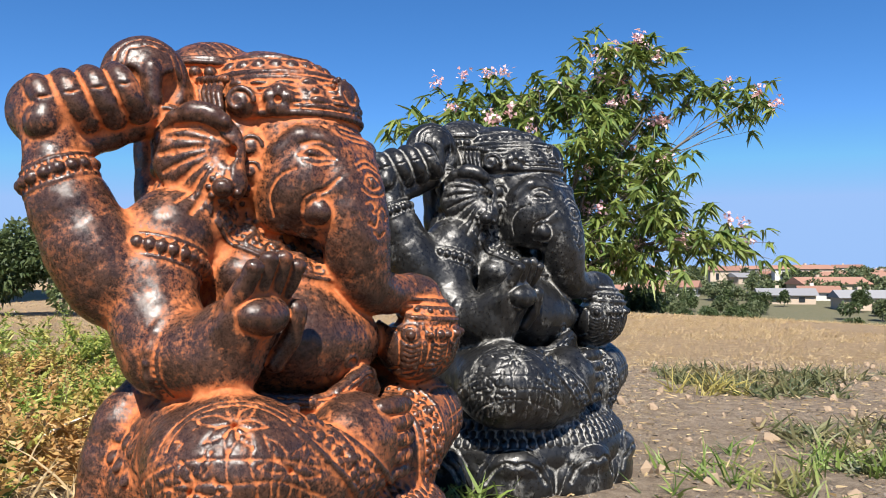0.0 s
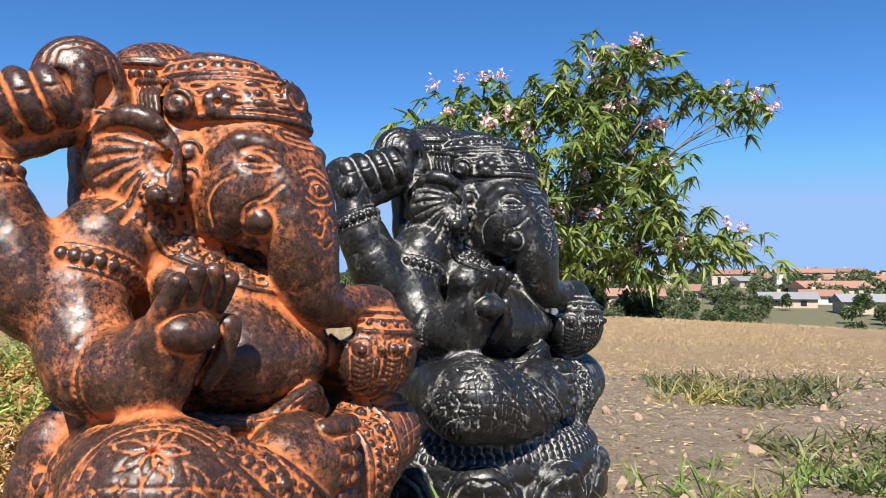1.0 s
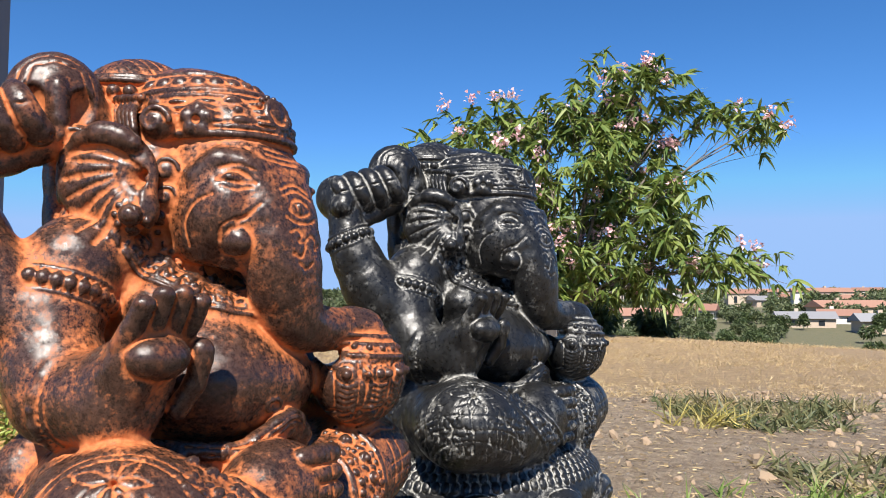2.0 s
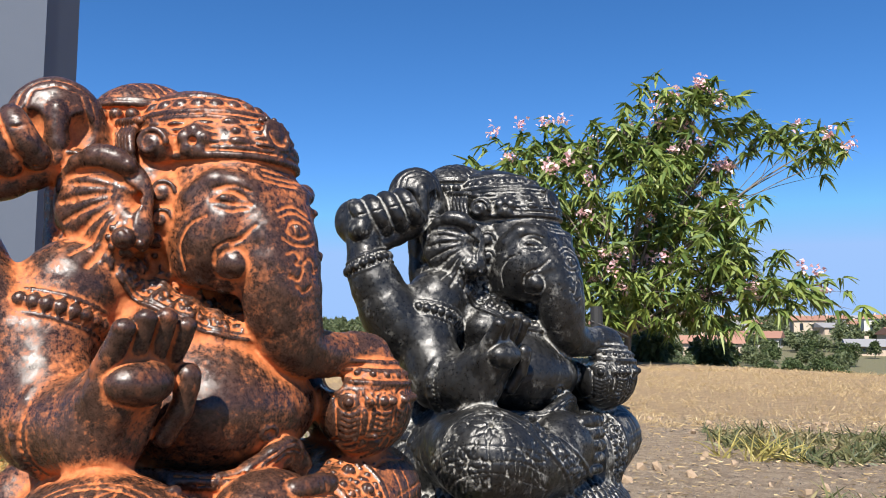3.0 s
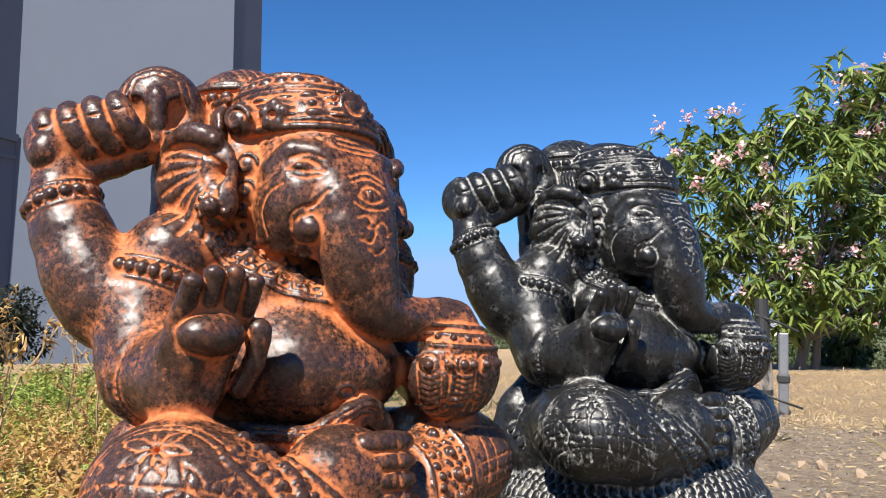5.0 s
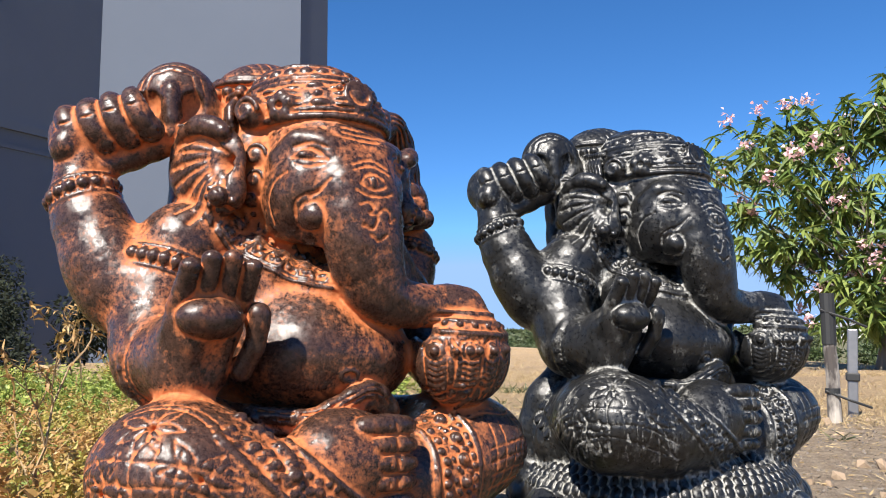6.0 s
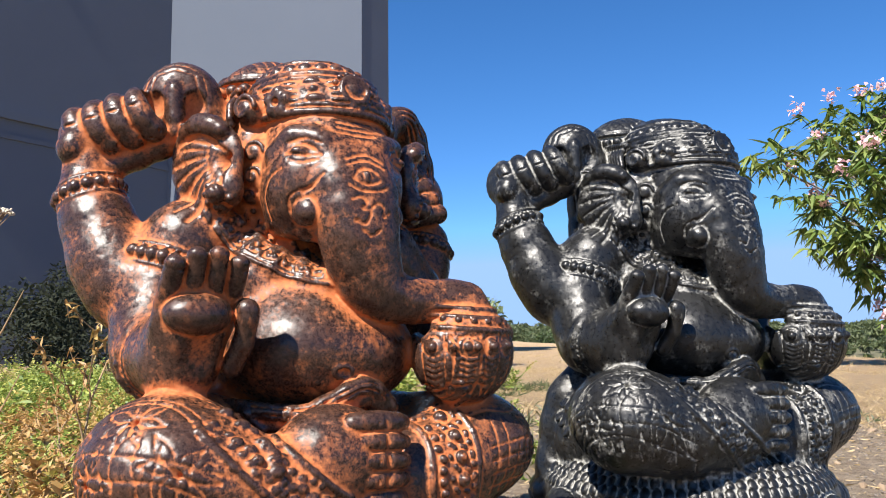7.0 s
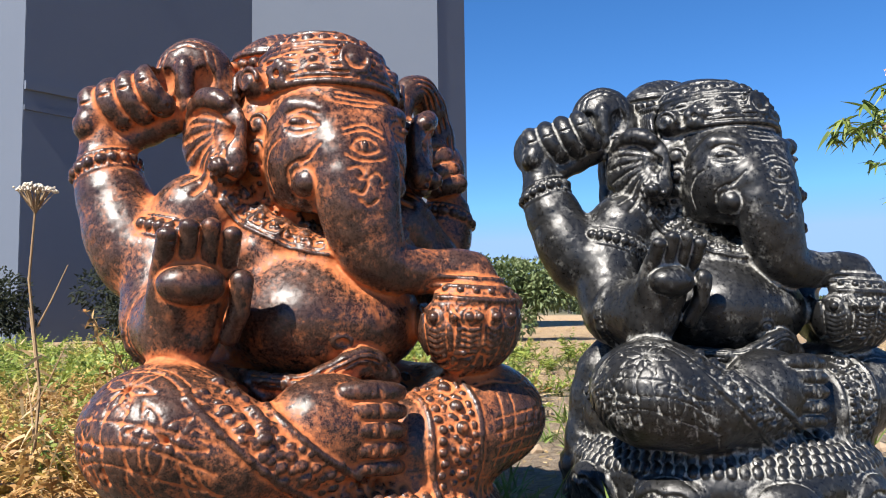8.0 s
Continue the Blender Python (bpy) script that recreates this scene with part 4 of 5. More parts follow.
    # fist: cuff rings, finger lines and studs
    p, q = np.array((0.190, 0.170, 0.405)), np.array((0.193, 0.173, 0.458))
    for share, r in ((0.2, 0.0036), (0.5, 0.0032), (0.72, 0.0030)):
        c.limb(closed(around(p, q, share, 0.07, 22, c)), r, 0.003, 2)
    for o in range(16):
        b = around(p, q, 0.42, 0.07, 16, c)[o]
        c.ball(b, 0.0052, 0.001)
    for turn in (-0.45, 0.35):
        d = c.sheet((0.203 + 0.045 * math.cos(turn), 0.168 + 0.06 * math.sin(turn), 0.385), (math.cos(turn), math.sin(turn), 0), (0, 0, 1))
        for i in range(4):
            x = -0.045 + 0.03 * i
            c.groove(d, [(x - 0.015, 0.02), (x * 0.95 - 0.015, -0.02), (x * 0.78 - 0.013, -0.06)], 0.0028)
            if i == 3:
                break
            x += 0.0005
            g = d([(x, 0.006)])[0]
            c.ball(g, 0.0072, 0.002)
            c.groove(d, [(x + 0.013 * math.cos(t), 0.006 + 0.014 * math.sin(t)) for t in np.linspace(0, 2 * math.pi, 11)], 0.0022)
            for h in (-0.015, -0.022, -0.029, -0.037, -0.046):
                c.groove(d, [(x * 0.96 - 0.009, h + 0.002), (x * 0.95, h - 0.002), (x * 0.94 + 0.009, h + 0.002)], 0.0022)
    # navel and sash
    d = c.sheet((0.25, -0.013, 0.36), (1, 0, 0), (0, 0, 1))
    c.ridge(d, [(-0.013, 0.004), (-0.005, 0.008), (0.006, 0.006), (0.011, 0.0), (0.005, -0.006), (-0.006, -0.005), (-0.012, 0.0)], 0.0022)
    c.groove(d, [(-0.007, 0.002), (0, 0.003), (0.006, 0.0)], 0.003)
    # cloth edge under the belly, rolled and pleated towards the foot
    cord = catmull([(0.09, -0.150, 0.322), (0.150, -0.115, 0.316), (0.185, -0.062, 0.312), (0.196, -0.022, 0.330), (0.196, 0.010, 0.342), (0.188, 0.036, 0.336), (0.178, 0.062, 0.312)], 6)
    c.limb(cord, 0.0115, 0.006, smooth=False)
    c.limb(cord + (-0.006, 0.0, -0.017), 0.010, 0.006, smooth=False)
    for o in (-0.003, 0.005):
        c.limb(cord[3:-3] + (0.0105, 0, o), 0.0015, 0.0015, sign=-1, smooth=False)
    # engraved right knee: a flower of thin arcs, leaves and a net of cells
    hand = random.Random(4)

    def star(d, u, v, size, arms):
        for i in range(arms):
            a = 2 * math.pi * (i + hand.uniform(-0.2, 0.2)) / arms
            e, f = np.array((math.cos(a), math.sin(a))), np.array((-math.sin(a), math.cos(a)))
            o, l = np.array((u, v)), size * hand.uniform(0.75, 1.1)
            c.groove(d, [o, o + e * l * 0.5 + f * l * 0.17, o + e * l], 0.0018)
            c.groove(d, [o, o + e * l * 0.5 - f * l * 0.17, o + e * l], 0.0018)

    d = c.sheet((0.235, -0.275, 0.29), (0.6, -0.6, 0.5), (0, 0, 1))
    star(d, 0.0, 0.03, 0.045, 7)
    star(d, -0.045, -0.035, 0.038, 7)
    star(d, 0.06, -0.02, 0.042, 6)
    for r, a, b in ((0.058, 20, 170), (0.066, 15, 175), (0.088, 60, 150)):
        t = np.radians(np.linspace(a, b, 12))
        c.groove(d, list(zip(r * 1.25 * np.cos(t), r * np.sin(t))), 0.0018)
    for i in range(7):
        x = -0.085 + 0.026 * i + hand.uniform(-0.005, 0.005)
        c.groove(d, [(x, 0.0017), (x + hand.uniform(-0.006, 0.006), -0.02), (x + hand.uniform(-0.006, 0.006), -0.045), (x * 0.95, -0.066)], 0.0017)
    for h in (-0.01, -0.032, -0.054):
        c.groove(d, [(-0.1, h + hand.uniform(-0.006, 0.006)), (-0.05, h + 0.004), (0, h + hand.uniform(-0.005, 0.005)), (0.05, h - 0.002), (0.1, h + hand.uniform(-0.008, 0.004))], 0.0017)
    for k in range(16):
        x, h = hand.uniform(-0.09, 0.1), hand.uniform(-0.065, 0.03)
        t = hand.uniform(0, 3.1)
        c.groove(d, [(x, h), (x + 0.007 * math.cos(t), h + 0.007 * math.sin(t)), (x + 0.011 * math.cos(t + 0.9), h + 0.011 * math.sin(t + 0.9))], 0.0017)
    # hem of rosettes from the knee down to the foot
    d = c.sheet((0.25, -0.13, 0.25), (0.93, -0.35, 0.2), (0, 0, 1))
    for i in range(19):
        w = i / 18
        x, h = -0.05 + 0.15 * w + 0.012 * math.sin(9 * w), 0.065 - 0.125 * w ** 0.8
        for o, r in ((-0.02, 0.0042), (-0.009, 0.0062), (0.005, 0.0075), (0.018, 0.0042)):
            g = d([(x + o * 0.75 + hand.uniform(-0.003, 0.003), h + o * 0.6 + hand.uniform(-0.003, 0.003))])[0]
            r *= hand.uniform(0.65, 1.15)
            c.egg(g, (r * 0.75, r * 1.15, r * 0.95), 0.003)
            if r > 0.0055:
                c.ball(g + (0.9 * r, -0.3 * r, 0.3 * r), r * 0.42, 0.001, -1)
    for o in (-0.028, 0.026):
        c.ridge(d, [(-0.05 + o * 0.75, 0.065 + o * 0.6), (-0.005 + o * 0.75, 0.02 + o * 0.6), (0.05 + o * 0.75, -0.028 + o * 0.6), (0.1 + o * 0.75, -0.06 + o * 0.6)], 0.0042)
    # scuffed texture low on the thigh
    d = c.sheet((0.2, -0.3, 0.235), (0.5, -0.85, -0.1), (0, 0, 1))
    for k in range(14):
        x, h, t = hand.uniform(-0.09, 0.09), hand.uniform(-0.045, 0.04), hand.uniform(-0.6, 0.6)
        c.groove(d, [(x, h), (x + 0.006 * math.sin(t), h - 0.008), (x + 0.013 * math.sin(t), h - 0.017)], 0.0019)
    # net of the cloth on the left knee with its star of leaves, and its hem of rosettes
    d = c.sheet((0.22, 0.24, 0.25), (0.95, 0.3, 0.1), (0, 0, 1))
    star(d, 0.045, 0.02, 0.045, 7)
    for i in range(6):
        x = -0.055 + 0.019 * i
        c.groove(d, [(x + 0.01, 0.012 + 0.03 * (i < 2)), (x + 0.004, -0.015), (x, -0.055)], 0.0022)
    for h in (0.012, -0.006, -0.024, -0.042):
        c.groove(d, [(-0.06, h - 0.006), (-0.01, h), (0.03, h + 0.002), (0.095, h + 0.012)], 0.0022)
    c.groove(d, [(-0.07, 0.05), (-0.04, 0.055), (0.0, 0.05), (0.04, 0.058)], 0.0022)
    d = c.sheet((0.24, 0.11, 0.25), (1, 0.1, 0.2), (0, 0, 1))
    c.ridge(d, [(-0.024, 0.085), (-0.02, 0.03), (-0.026, -0.03), (-0.02, -0.08)], 0.0038)
    c.ridge(d, [(0.046, 0.075), (0.05, 0.02), (0.046, -0.03), (0.048, -0.08)], 0.0038)
    for i in range(12):
        h = 0.08 - 0.0138 * i
        c.ball(d([(-0.010 + 0.002 * math.sin(i * 2.3), h)])[0], 0.0062, 0.002)
        if i % 2 == 0:
            g = d([(0.02, h)])[0]
            c.ball(g, 0.0098, 0.003)
            c.groove(d, [(0.02 + 0.0075 * math.cos(t), h + 0.0075 * math.sin(t)) for t in np.linspace(0, 2 * math.pi, 9)], 0.002)
            for t in range(6):
                c.ball(d([(0.02 + 0.017 * math.cos(t), h + 0.014 * math.sin(t))])[0], 0.0038, 0.002)
        c.ball(d([(0.038, h + 0.004)])[0], 0.0045, 0.002)
    # strands of the flame that he holds up
    run = np.array([(-0.075, 0.256, 0.66), (-0.078, 0.250, 0.715), (-0.06, 0.225, 0.765), (-0.04, 0.193, 0.775), (-0.03, 0.163, 0.745), (-0.02, 0.146, 0.69)])
    out = np.array([(0, 1, 0.1), (0, 1, 0.35), (0, 0.6, 0.8), (0, -0.5, 0.85), (0, -1, 0.1), (0, -1, -0.1)])
    for o in ((0.024, -0.016), (0.027, -0.006), (0.027, 0.005), (0.023, 0.016)):
        c.limb(run + (o[0], 0, 0) + o[1] * out, 0.0024, 0.002, 5, -1)
    c.roughen(0.0003, 0.016, 3)
    c.roughen(0.0002, 0.006, 5)


STEP = 0.002
clay = sculpt(STEP)
figure = clay.cast("statue")
figure.materials.append(rusty)
statue = new("elephant_statue", figure)
statue.matrix_world = pose(-0.29, 1.20, 0.0, 0, 0, -30)
tagged(statue, "dark brown stone elephant deity statue rubbed with orange pigment", "statue", "garden statues")
dark = statue.copy()
dark.name = "elephant_statue"
scene.collection.objects.link(dark)
dark.matrix_world = pose(0.113, 1.813, 0.013, 0, 0, -37.25) @ Matrix.Scale(0.987, 4)
tagged(dark, "charcoal black stone elephant deity statue on a lotus base", "statue", "garden statues")
dark.material_slots[0].link = "OBJECT"
dark.material_slots[0].material = charcoal
# ---------------------------------------------------------------- building
def plan_wall(bm, a, b, h0, h1, thick=0.35):
    """An upright wall from a to b in plan, its body to the left of the way from a to b."""
    a, b = Vector((*a, 0)), Vector((*b, 0))
    n = Vector((-(b - a).y, (b - a).x, 0)).normalized() * thick
    vs = [bm.verts.new(q + Vector((0, 0, h))) for h in (h0, h1) for q in (a, b, b + n, a + n)]
    for f in ((3, 2, 1, 0), (4, 5, 6, 7), (0, 1, 5, 4), (1, 2, 6, 5), (2, 3, 7, 6), (3, 0, 4, 7)):
        bm.faces.new([vs[i] for i in f])
    return bm


def tower_house():
    house = empty("building", pose(-8.3, 13.2, -1.0))
    tagged(house, "tall plain building with smooth blue-grey rendered walls", "building")
    corner, inner, near = (0.0, 0.0), (-3.2, -2.1), (-3.6, -6.5)
    part("front_wall", plan_wall(bmesh.new(), inner, corner, 0, 11), render_wall, house)
    part("side_wall", plan_wall(bmesh.new(), near, (inner[0] - 0.004, inner[1] + 0.02), 0, 11), render_wall, house)
    part("wing_wall", plan_wall(bmesh.new(), (-10.0, -7.4), (near[0] - 0.004, near[1] - 0.01), 0, 11), render_wall, house)
    part("return_wall", plan_wall(bmesh.new(), (corner[0] - 0.012, corner[1] + 0.01), (0.085, 0.9), 0, 11), render_wall, house)
    part("flank_wall", plan_wall(bmesh.new(), (0.081, 0.904), (-4.0, 6.0), 0, 11), render_wall, house)
    part("back_wall", plan_wall(bmesh.new(), (-4.0, 6.004), (-10.0, 6.004), 0, 11), render_wall, house)
    part("end_wall", plan_wall(bmesh.new(), (-10.004, 6.3), (-10.004, -7.4), 0, 11), render_wall, house)
    # two ledges along the shaded side
    for low, high, out in ((5.05, 5.19, 0.07), (4.72, 4.80, 0.035)):
        a, b = Vector((near[0], near[1], 0)), Vector((inner[0], inner[1], 0))
        n = Vector(((b - a).y, -(b - a).x, 0)).normalized()
        part("ledge", plan_wall(bmesh.new(), (a + n * out)[:2], (b + n * out)[:2], low, high, out + 0.03), render_wall, house)
    part("roof", slab(bmesh.new(), (-10.1, -7.3, 11.004), (-3.6, 6.4, 11.3)), render_wall, house)
    part("roof", slab(bmesh.new(), (-3.596, 0.2, 11.004), (-0.6, 5.0, 11.3)), render_wall, house)


tower_house()
# ---------------------------------------------------------------- flowering tree
TREE = Vector((1.66, 10.6, 0))
# ends of the boughs: across, depth and height over the foot, and fullness
CROWN = [
    (-1.68, -0.1, 2.22, 0.25), (-1.35, 0.0, 1.8, 0.4), (-1.15, -0.1, 1.45, 0.35), (-0.95, 0.1, 1.2, 0.3), (-1.2, 0.1, 2.3, 0.7), (-0.78, 0.2, 2.6, 0.7), (-0.35, 0.1, 2.45, 0.9), (-0.8, -0.2, 2.05, 1.0),
    (0.1, 0.0, 2.6, 0.9), (0.5, 0.1, 3.0, 0.7), (0.85, -0.1, 3.05, 0.5), (0.55, 0.2, 2.6, 1.1), (0.2, -0.3, 2.2, 1.3),
    (1.2, 0.0, 2.75, 0.25), (1.55, 0.1, 2.68, 0.35), (1.95, -0.1, 2.5, 0.5), (0.95, 0.2, 2.35, 0.6), (0.65, 0.3, 1.95, 1.2),
    (-0.3, 0.3, 1.8, 1.1), (0.2, 0.3, 1.6, 1.2), (0.9, -0.2, 1.7, 1.0), (1.1, 0.1, 1.4, 0.9), (0.5, -0.2, 1.25, 1.1),
    (-0.35, -0.2, 1.35, 0.9), (-0.75, 0.1, 1.55, 0.9), (-0.6, 0.2, 1.05, 0.8), (0.0, -0.25, 0.95, 0.9), (-0.25, -0.3, 0.7, 0.6), (1.0, 0.0, 1.0, 0.9), (1.45, 0.1, 1.05, 0.8), (1.85, -0.1, 0.95, 0.5), (0.3, 0.3, 0.85, 0.7), (0.75, 0.2, 0.8, 0.7),
]


def flowering_tree():
    gz = ground_z(TREE.x, TREE.y)
    tree = empty("tree", pose(TREE.x, TREE.y, gz - 0.05))
    lift = -0.25 - gz
    tagged(tree, "slender tree with narrow green leaves and pink blossom clusters", "tree")
    wood = bmesh.new()
    fork = Vector((-0.1, 0, 0.8 + lift))
    pipe(wood, [(-0.3, 0, -0.2), (-0.22, 0.01, 0.3 + lift), fork], [0.08, 0.065, 0.055], 10)
    pipe(wood, [(-0.12, 0.1, -0.2), (-0.02, 0.06, 0.4 + lift), fork + Vector((0.12, 0.05, 0.1))], [0.06, 0.05, 0.04], 10)
    r = random.Random(5)
    root, way, heads = [], [], []
    for x, y, z, size in CROWN:
        tip = Vector((1.26 * x, 1.26 * y, 1.26 * z + lift))
        mid = fork.lerp(tip, 0.5) + Vector((0, 0, 0.08 * (tip - fork).length)) * (1 if z > 1.5 else 0.5)
        pts = [Vector(q) for q in catmull([fork - Vector((0, 0, 0.15)), mid, tip], 7)]
        pipe(wood, pts, list(np.linspace(0.026, 0.006, len(pts))), 6)
        for k in range(int(52 * size)):
            c = tip + Vector((r.gauss(0, 0.31), r.gauss(0, 0.3), r.gauss(0, 0.22))) * size ** 0.5
            start = pts[r.randrange(len(pts) // 2, len(pts))]
            out = (c - start).normalized()
            if k % 3 == 0:
                pipe(wood, [start, (start + c) / 2 + Vector((0, 0, 0.03)), c], [0.006, 0.004, 0.002], 4)
            for _ in range(10):
                a = r.uniform(0, 2 * math.pi)
                way.append(np.array((math.cos(a), math.sin(a), r.uniform(-1.5, 0.25))) + 0.35 * np.array(out))
                root.append(np.array(c) - np.array(out) * r.uniform(0, 0.12))
            if r.random() < 0.075 and (c - tip).length > 0.1:
                heads.append(np.array(c + Vector((0, -0.05, 0.05))))
    smooth(part("trunk", wood, bark, tree))
    n = len(root)
    v, f = blades(np.array(root), np.array(way), rng.uniform(0.14, 0.25, n), rng.uniform(0.042, 0.066, n), rng.uniform(0.05, 0.45, n))
    quads("crown", v, f, tree_leaf, tree)
    q = np.repeat(np.array(heads), 26, 0) + rng.normal(0, 0.045, (26 * len(heads), 3))
    v, f = blades(q, rng.normal(0, 1, q.shape) + (0, -0.5, 0.3), np.full(len(q), 0.055), np.full(len(q), 0.05), np.full(len(q), 0.2), 2, 0.9)
    quads("blossom", v, f, petal, tree, "pale pink blossom clusters")


flowering_tree()


# ---------------------------------------------------------------- trees and shrubs farther off
def leaf_mass(lobes, count, leaf):
    """Leaves over a cluster of rounded lobes (x, y, z, r): places and faces."""
    lob = np.array(lobes, float)
    pick = rng.choice(len(lob), count, p=lob[:, 3] ** 2 / (lob[:, 3] ** 2).sum())
    w = units(rng.normal(0, 1, (count, 3)))
    q = lob[pick, :3] + w * (lob[pick, 3] * (0.55 + 0.5 * rng.random(count) ** 0.6))[:, None] * (1, 1, 0.85)
    way = w + rng.normal(0, 0.7, (count, 3))
    return blades(q, way, leaf * rng.uniform(0.7, 1.4, count), leaf * rng.uniform(0.4, 0.7, count), rng.uniform(0, 0.4, count), 2, 0.9)


def far_tree(x, y, height, spread, leaf, count, material, label, name="tree", trunk=True):
    z = ground_z(x, y)
    tree = empty(name, pose(x, y, z))
    tagged(tree, label, name)
    r = random.Random(int(x * 31 + y * 7))
    lobes = []
    for _ in range(9):
        a, q = r.uniform(0, 6.28), r.uniform(0, 0.62) * spread
        lobes.append((q * math.cos(a), q * math.sin(a), height * r.uniform(0.4 if trunk else 0.2, 0.78), spread * r.uniform(0.28, 0.45)))
    if trunk:
        bm = bmesh.new()
        pipe(bm, [(0, 0, -0.3), (0.05 * spread, 0, height * 0.3), (0, 0, height * 0.6)], [0.05 * spread, 0.04 * spread, 0.02 * spread], 7)
        for l in lobes[:5]:
            pipe(bm, [(0.03 * spread, 0, height * 0.3), ((l[0]) * 0.6, l[1] * 0.6, l[2] * 0.9), l[:3]], [0.02 * spread, 0.014 * spread, 0.006 * spread], 5)
        part("trunk", bm, bark, tree)
    quads("crown" if trunk else "foliage", *leaf_mass(lobes, count, leaf), material, tree)
    return tree


def at(azimuth, distance):
    return 0.3 + distance * math.sin(radians(azimuth)), 0.2 + distance * math.cos(radians(azimuth))


for x, y, h, sp, mat in ((-4.3, 9.7, 1.25, 0.85, pale_leaf), (-5.1, 9.5, 1.2, 0.8, scrub_leaf), (-5.9, 9.2, 1.25, 0.9, pale_leaf), (-6.8, 9.4, 1.1, 0.8, scrub_leaf)):
    far_tree(x, y, h, sp, 0.07, 5200, mat, "rounded pale green scrub bush on the dry field", "bush", False)
# bushes by the building, coloured dark in place of shade
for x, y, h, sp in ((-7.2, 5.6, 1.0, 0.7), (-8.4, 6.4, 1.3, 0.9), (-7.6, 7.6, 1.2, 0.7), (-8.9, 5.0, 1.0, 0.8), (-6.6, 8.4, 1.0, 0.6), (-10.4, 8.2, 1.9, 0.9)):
    far_tree(x, y, h, sp, 0.06, 2600, shade_toned_leaf, "straggly bush growing beside the grey building, its shade put into the leaf colour", "bush", False)
for az, d, h, sp in ((9.0, 12.0, 0.75, 0.5), (13.5, 12.5, 0.8, 0.4)):
    far_tree(*at(az, d), 0.62 * h, sp, 0.1, 1500, scrub_leaf, "green shrub below the edge of the field", "shrub", False)
for az, d, h, sp in ((31.0, 12, 0.5, 0.6), (32.8, 11.5, 0.5, 0.7), (34.6, 11, 0.5, 0.7)):
    far_tree(*at(az, d), h, sp, 0.1, 1200, pale_leaf, "low grey-green hedge shrub beside the field", "shrub", False)
for az, d, h, sp in ((18.6, 95, 4.6, 2.6), (20.2, 100, 4.8, 2.6), (17.2, 105, 4.2, 2.2), (22.0, 150, 4.5, 2.6), (28.0, 160, 4.6, 2.6)):
    far_tree(*at(az, d), h, sp, 0.30, 4200, scrub_leaf, "broad dark green tree below the field")
r = random.Random(21)
# valley trees; the paler leaf colour stands in for haze
woods = []
for i in range(950):
    az, d = r.uniform(-26, 36), 85 * math.exp(r.uniform(0, 2.25))
    if 22.4 < az < 27.2 and d < 170:
        continue
    h = r.uniform(3.0, 5.6) * (1 + d / 900) * (0.62 if d < 190 else 0.8)
    if d < 190:
        far_tree(*at(az, d), h, h * r.uniform(0.4, 0.7), 0.0042 * d ** 0.95, 560, r.choice((scrub_leaf, hazed_far_leaf, hazed_far_leaf)), "distant dark green garden tree among the houses")
    else:
        x, y = at(az, d)
        lobes = [(x + r.gauss(0, 0.2) * h, y + r.gauss(0, 0.2) * h, ground_z(x, y) + h * r.uniform(0.3, 0.75), h * r.uniform(0.18, 0.3)) for _ in range(7)]
        woods.append(leaf_mass(lobes, 300, 0.0055 * d ** 0.95))
tagged(quads("distant_woods", *stacked(woods), hazed_far_leaf), "distant green trees along the skyline, leaf colour paled for haze", "trees", kind="stuff")


# ---------------------------------------------------------------- houses in the valley
def gable_house(x, y, turn, w, l, h, roof_mat, wall_mat):
    house = empty("house", pose(x, y, ground_z(x, y) - 0.5, 0, 0, turn))
    tagged(house, "distant single-storey house with a low pitched roof", "house", "houses in the valley")
    part("wall", slab(bmesh.new(), (-w / 2, -l / 2, 0), (w / 2, l / 2, h)), wall_mat, house)
    bm = bmesh.new()
    e, top = 0.6, h + w * 0.2
    pr = [[bm.verts.new(q) for q in ((-w / 2 - e, s * (l / 2 + e), h - 0.1), (0, s * (l / 2 + e), top), (w / 2 + e, s * (l / 2 + e), h - 0.1), (0, s * (l / 2 + e), h - 0.08))] for s in (-1, 1)]
    for k in range(4):
        bm.faces.new((pr[0][k], pr[0][(k + 1) % 4], pr[1][(k + 1) % 4], pr[1][k]))
    bm.faces.new(pr[0][::-1])
    bm.faces.new(pr[1])
    bmesh.ops.recalc_face_normals(bm, faces=bm.faces)
    part("roof", bm, roof_mat, house)
    for k in (-0.3, 0.05, 0.32):
        win = part("window", slab(bmesh.new(), (k * w - 0.6, -l / 2 - 0.05, h * 0.35), (k * w + 0.6, -l / 2 + 0.02, h * 0.8)), glass_dark, house)
    for k in (-0.25, 0.25):
        part("window", slab(bmesh.new(), (-w / 2 - 0.05, k * l - 0.6, h * 0.35), (-w / 2 + 0.02, k * l + 0.6, h * 0.8)), glass_dark, house)
    part("chimney", slab(bmesh.new(), (w * 0.1, l * 0.1, h), (w * 0.1 + 0.8, l * 0.1 + 0.8, top + 0.6)), wall_mat, house)


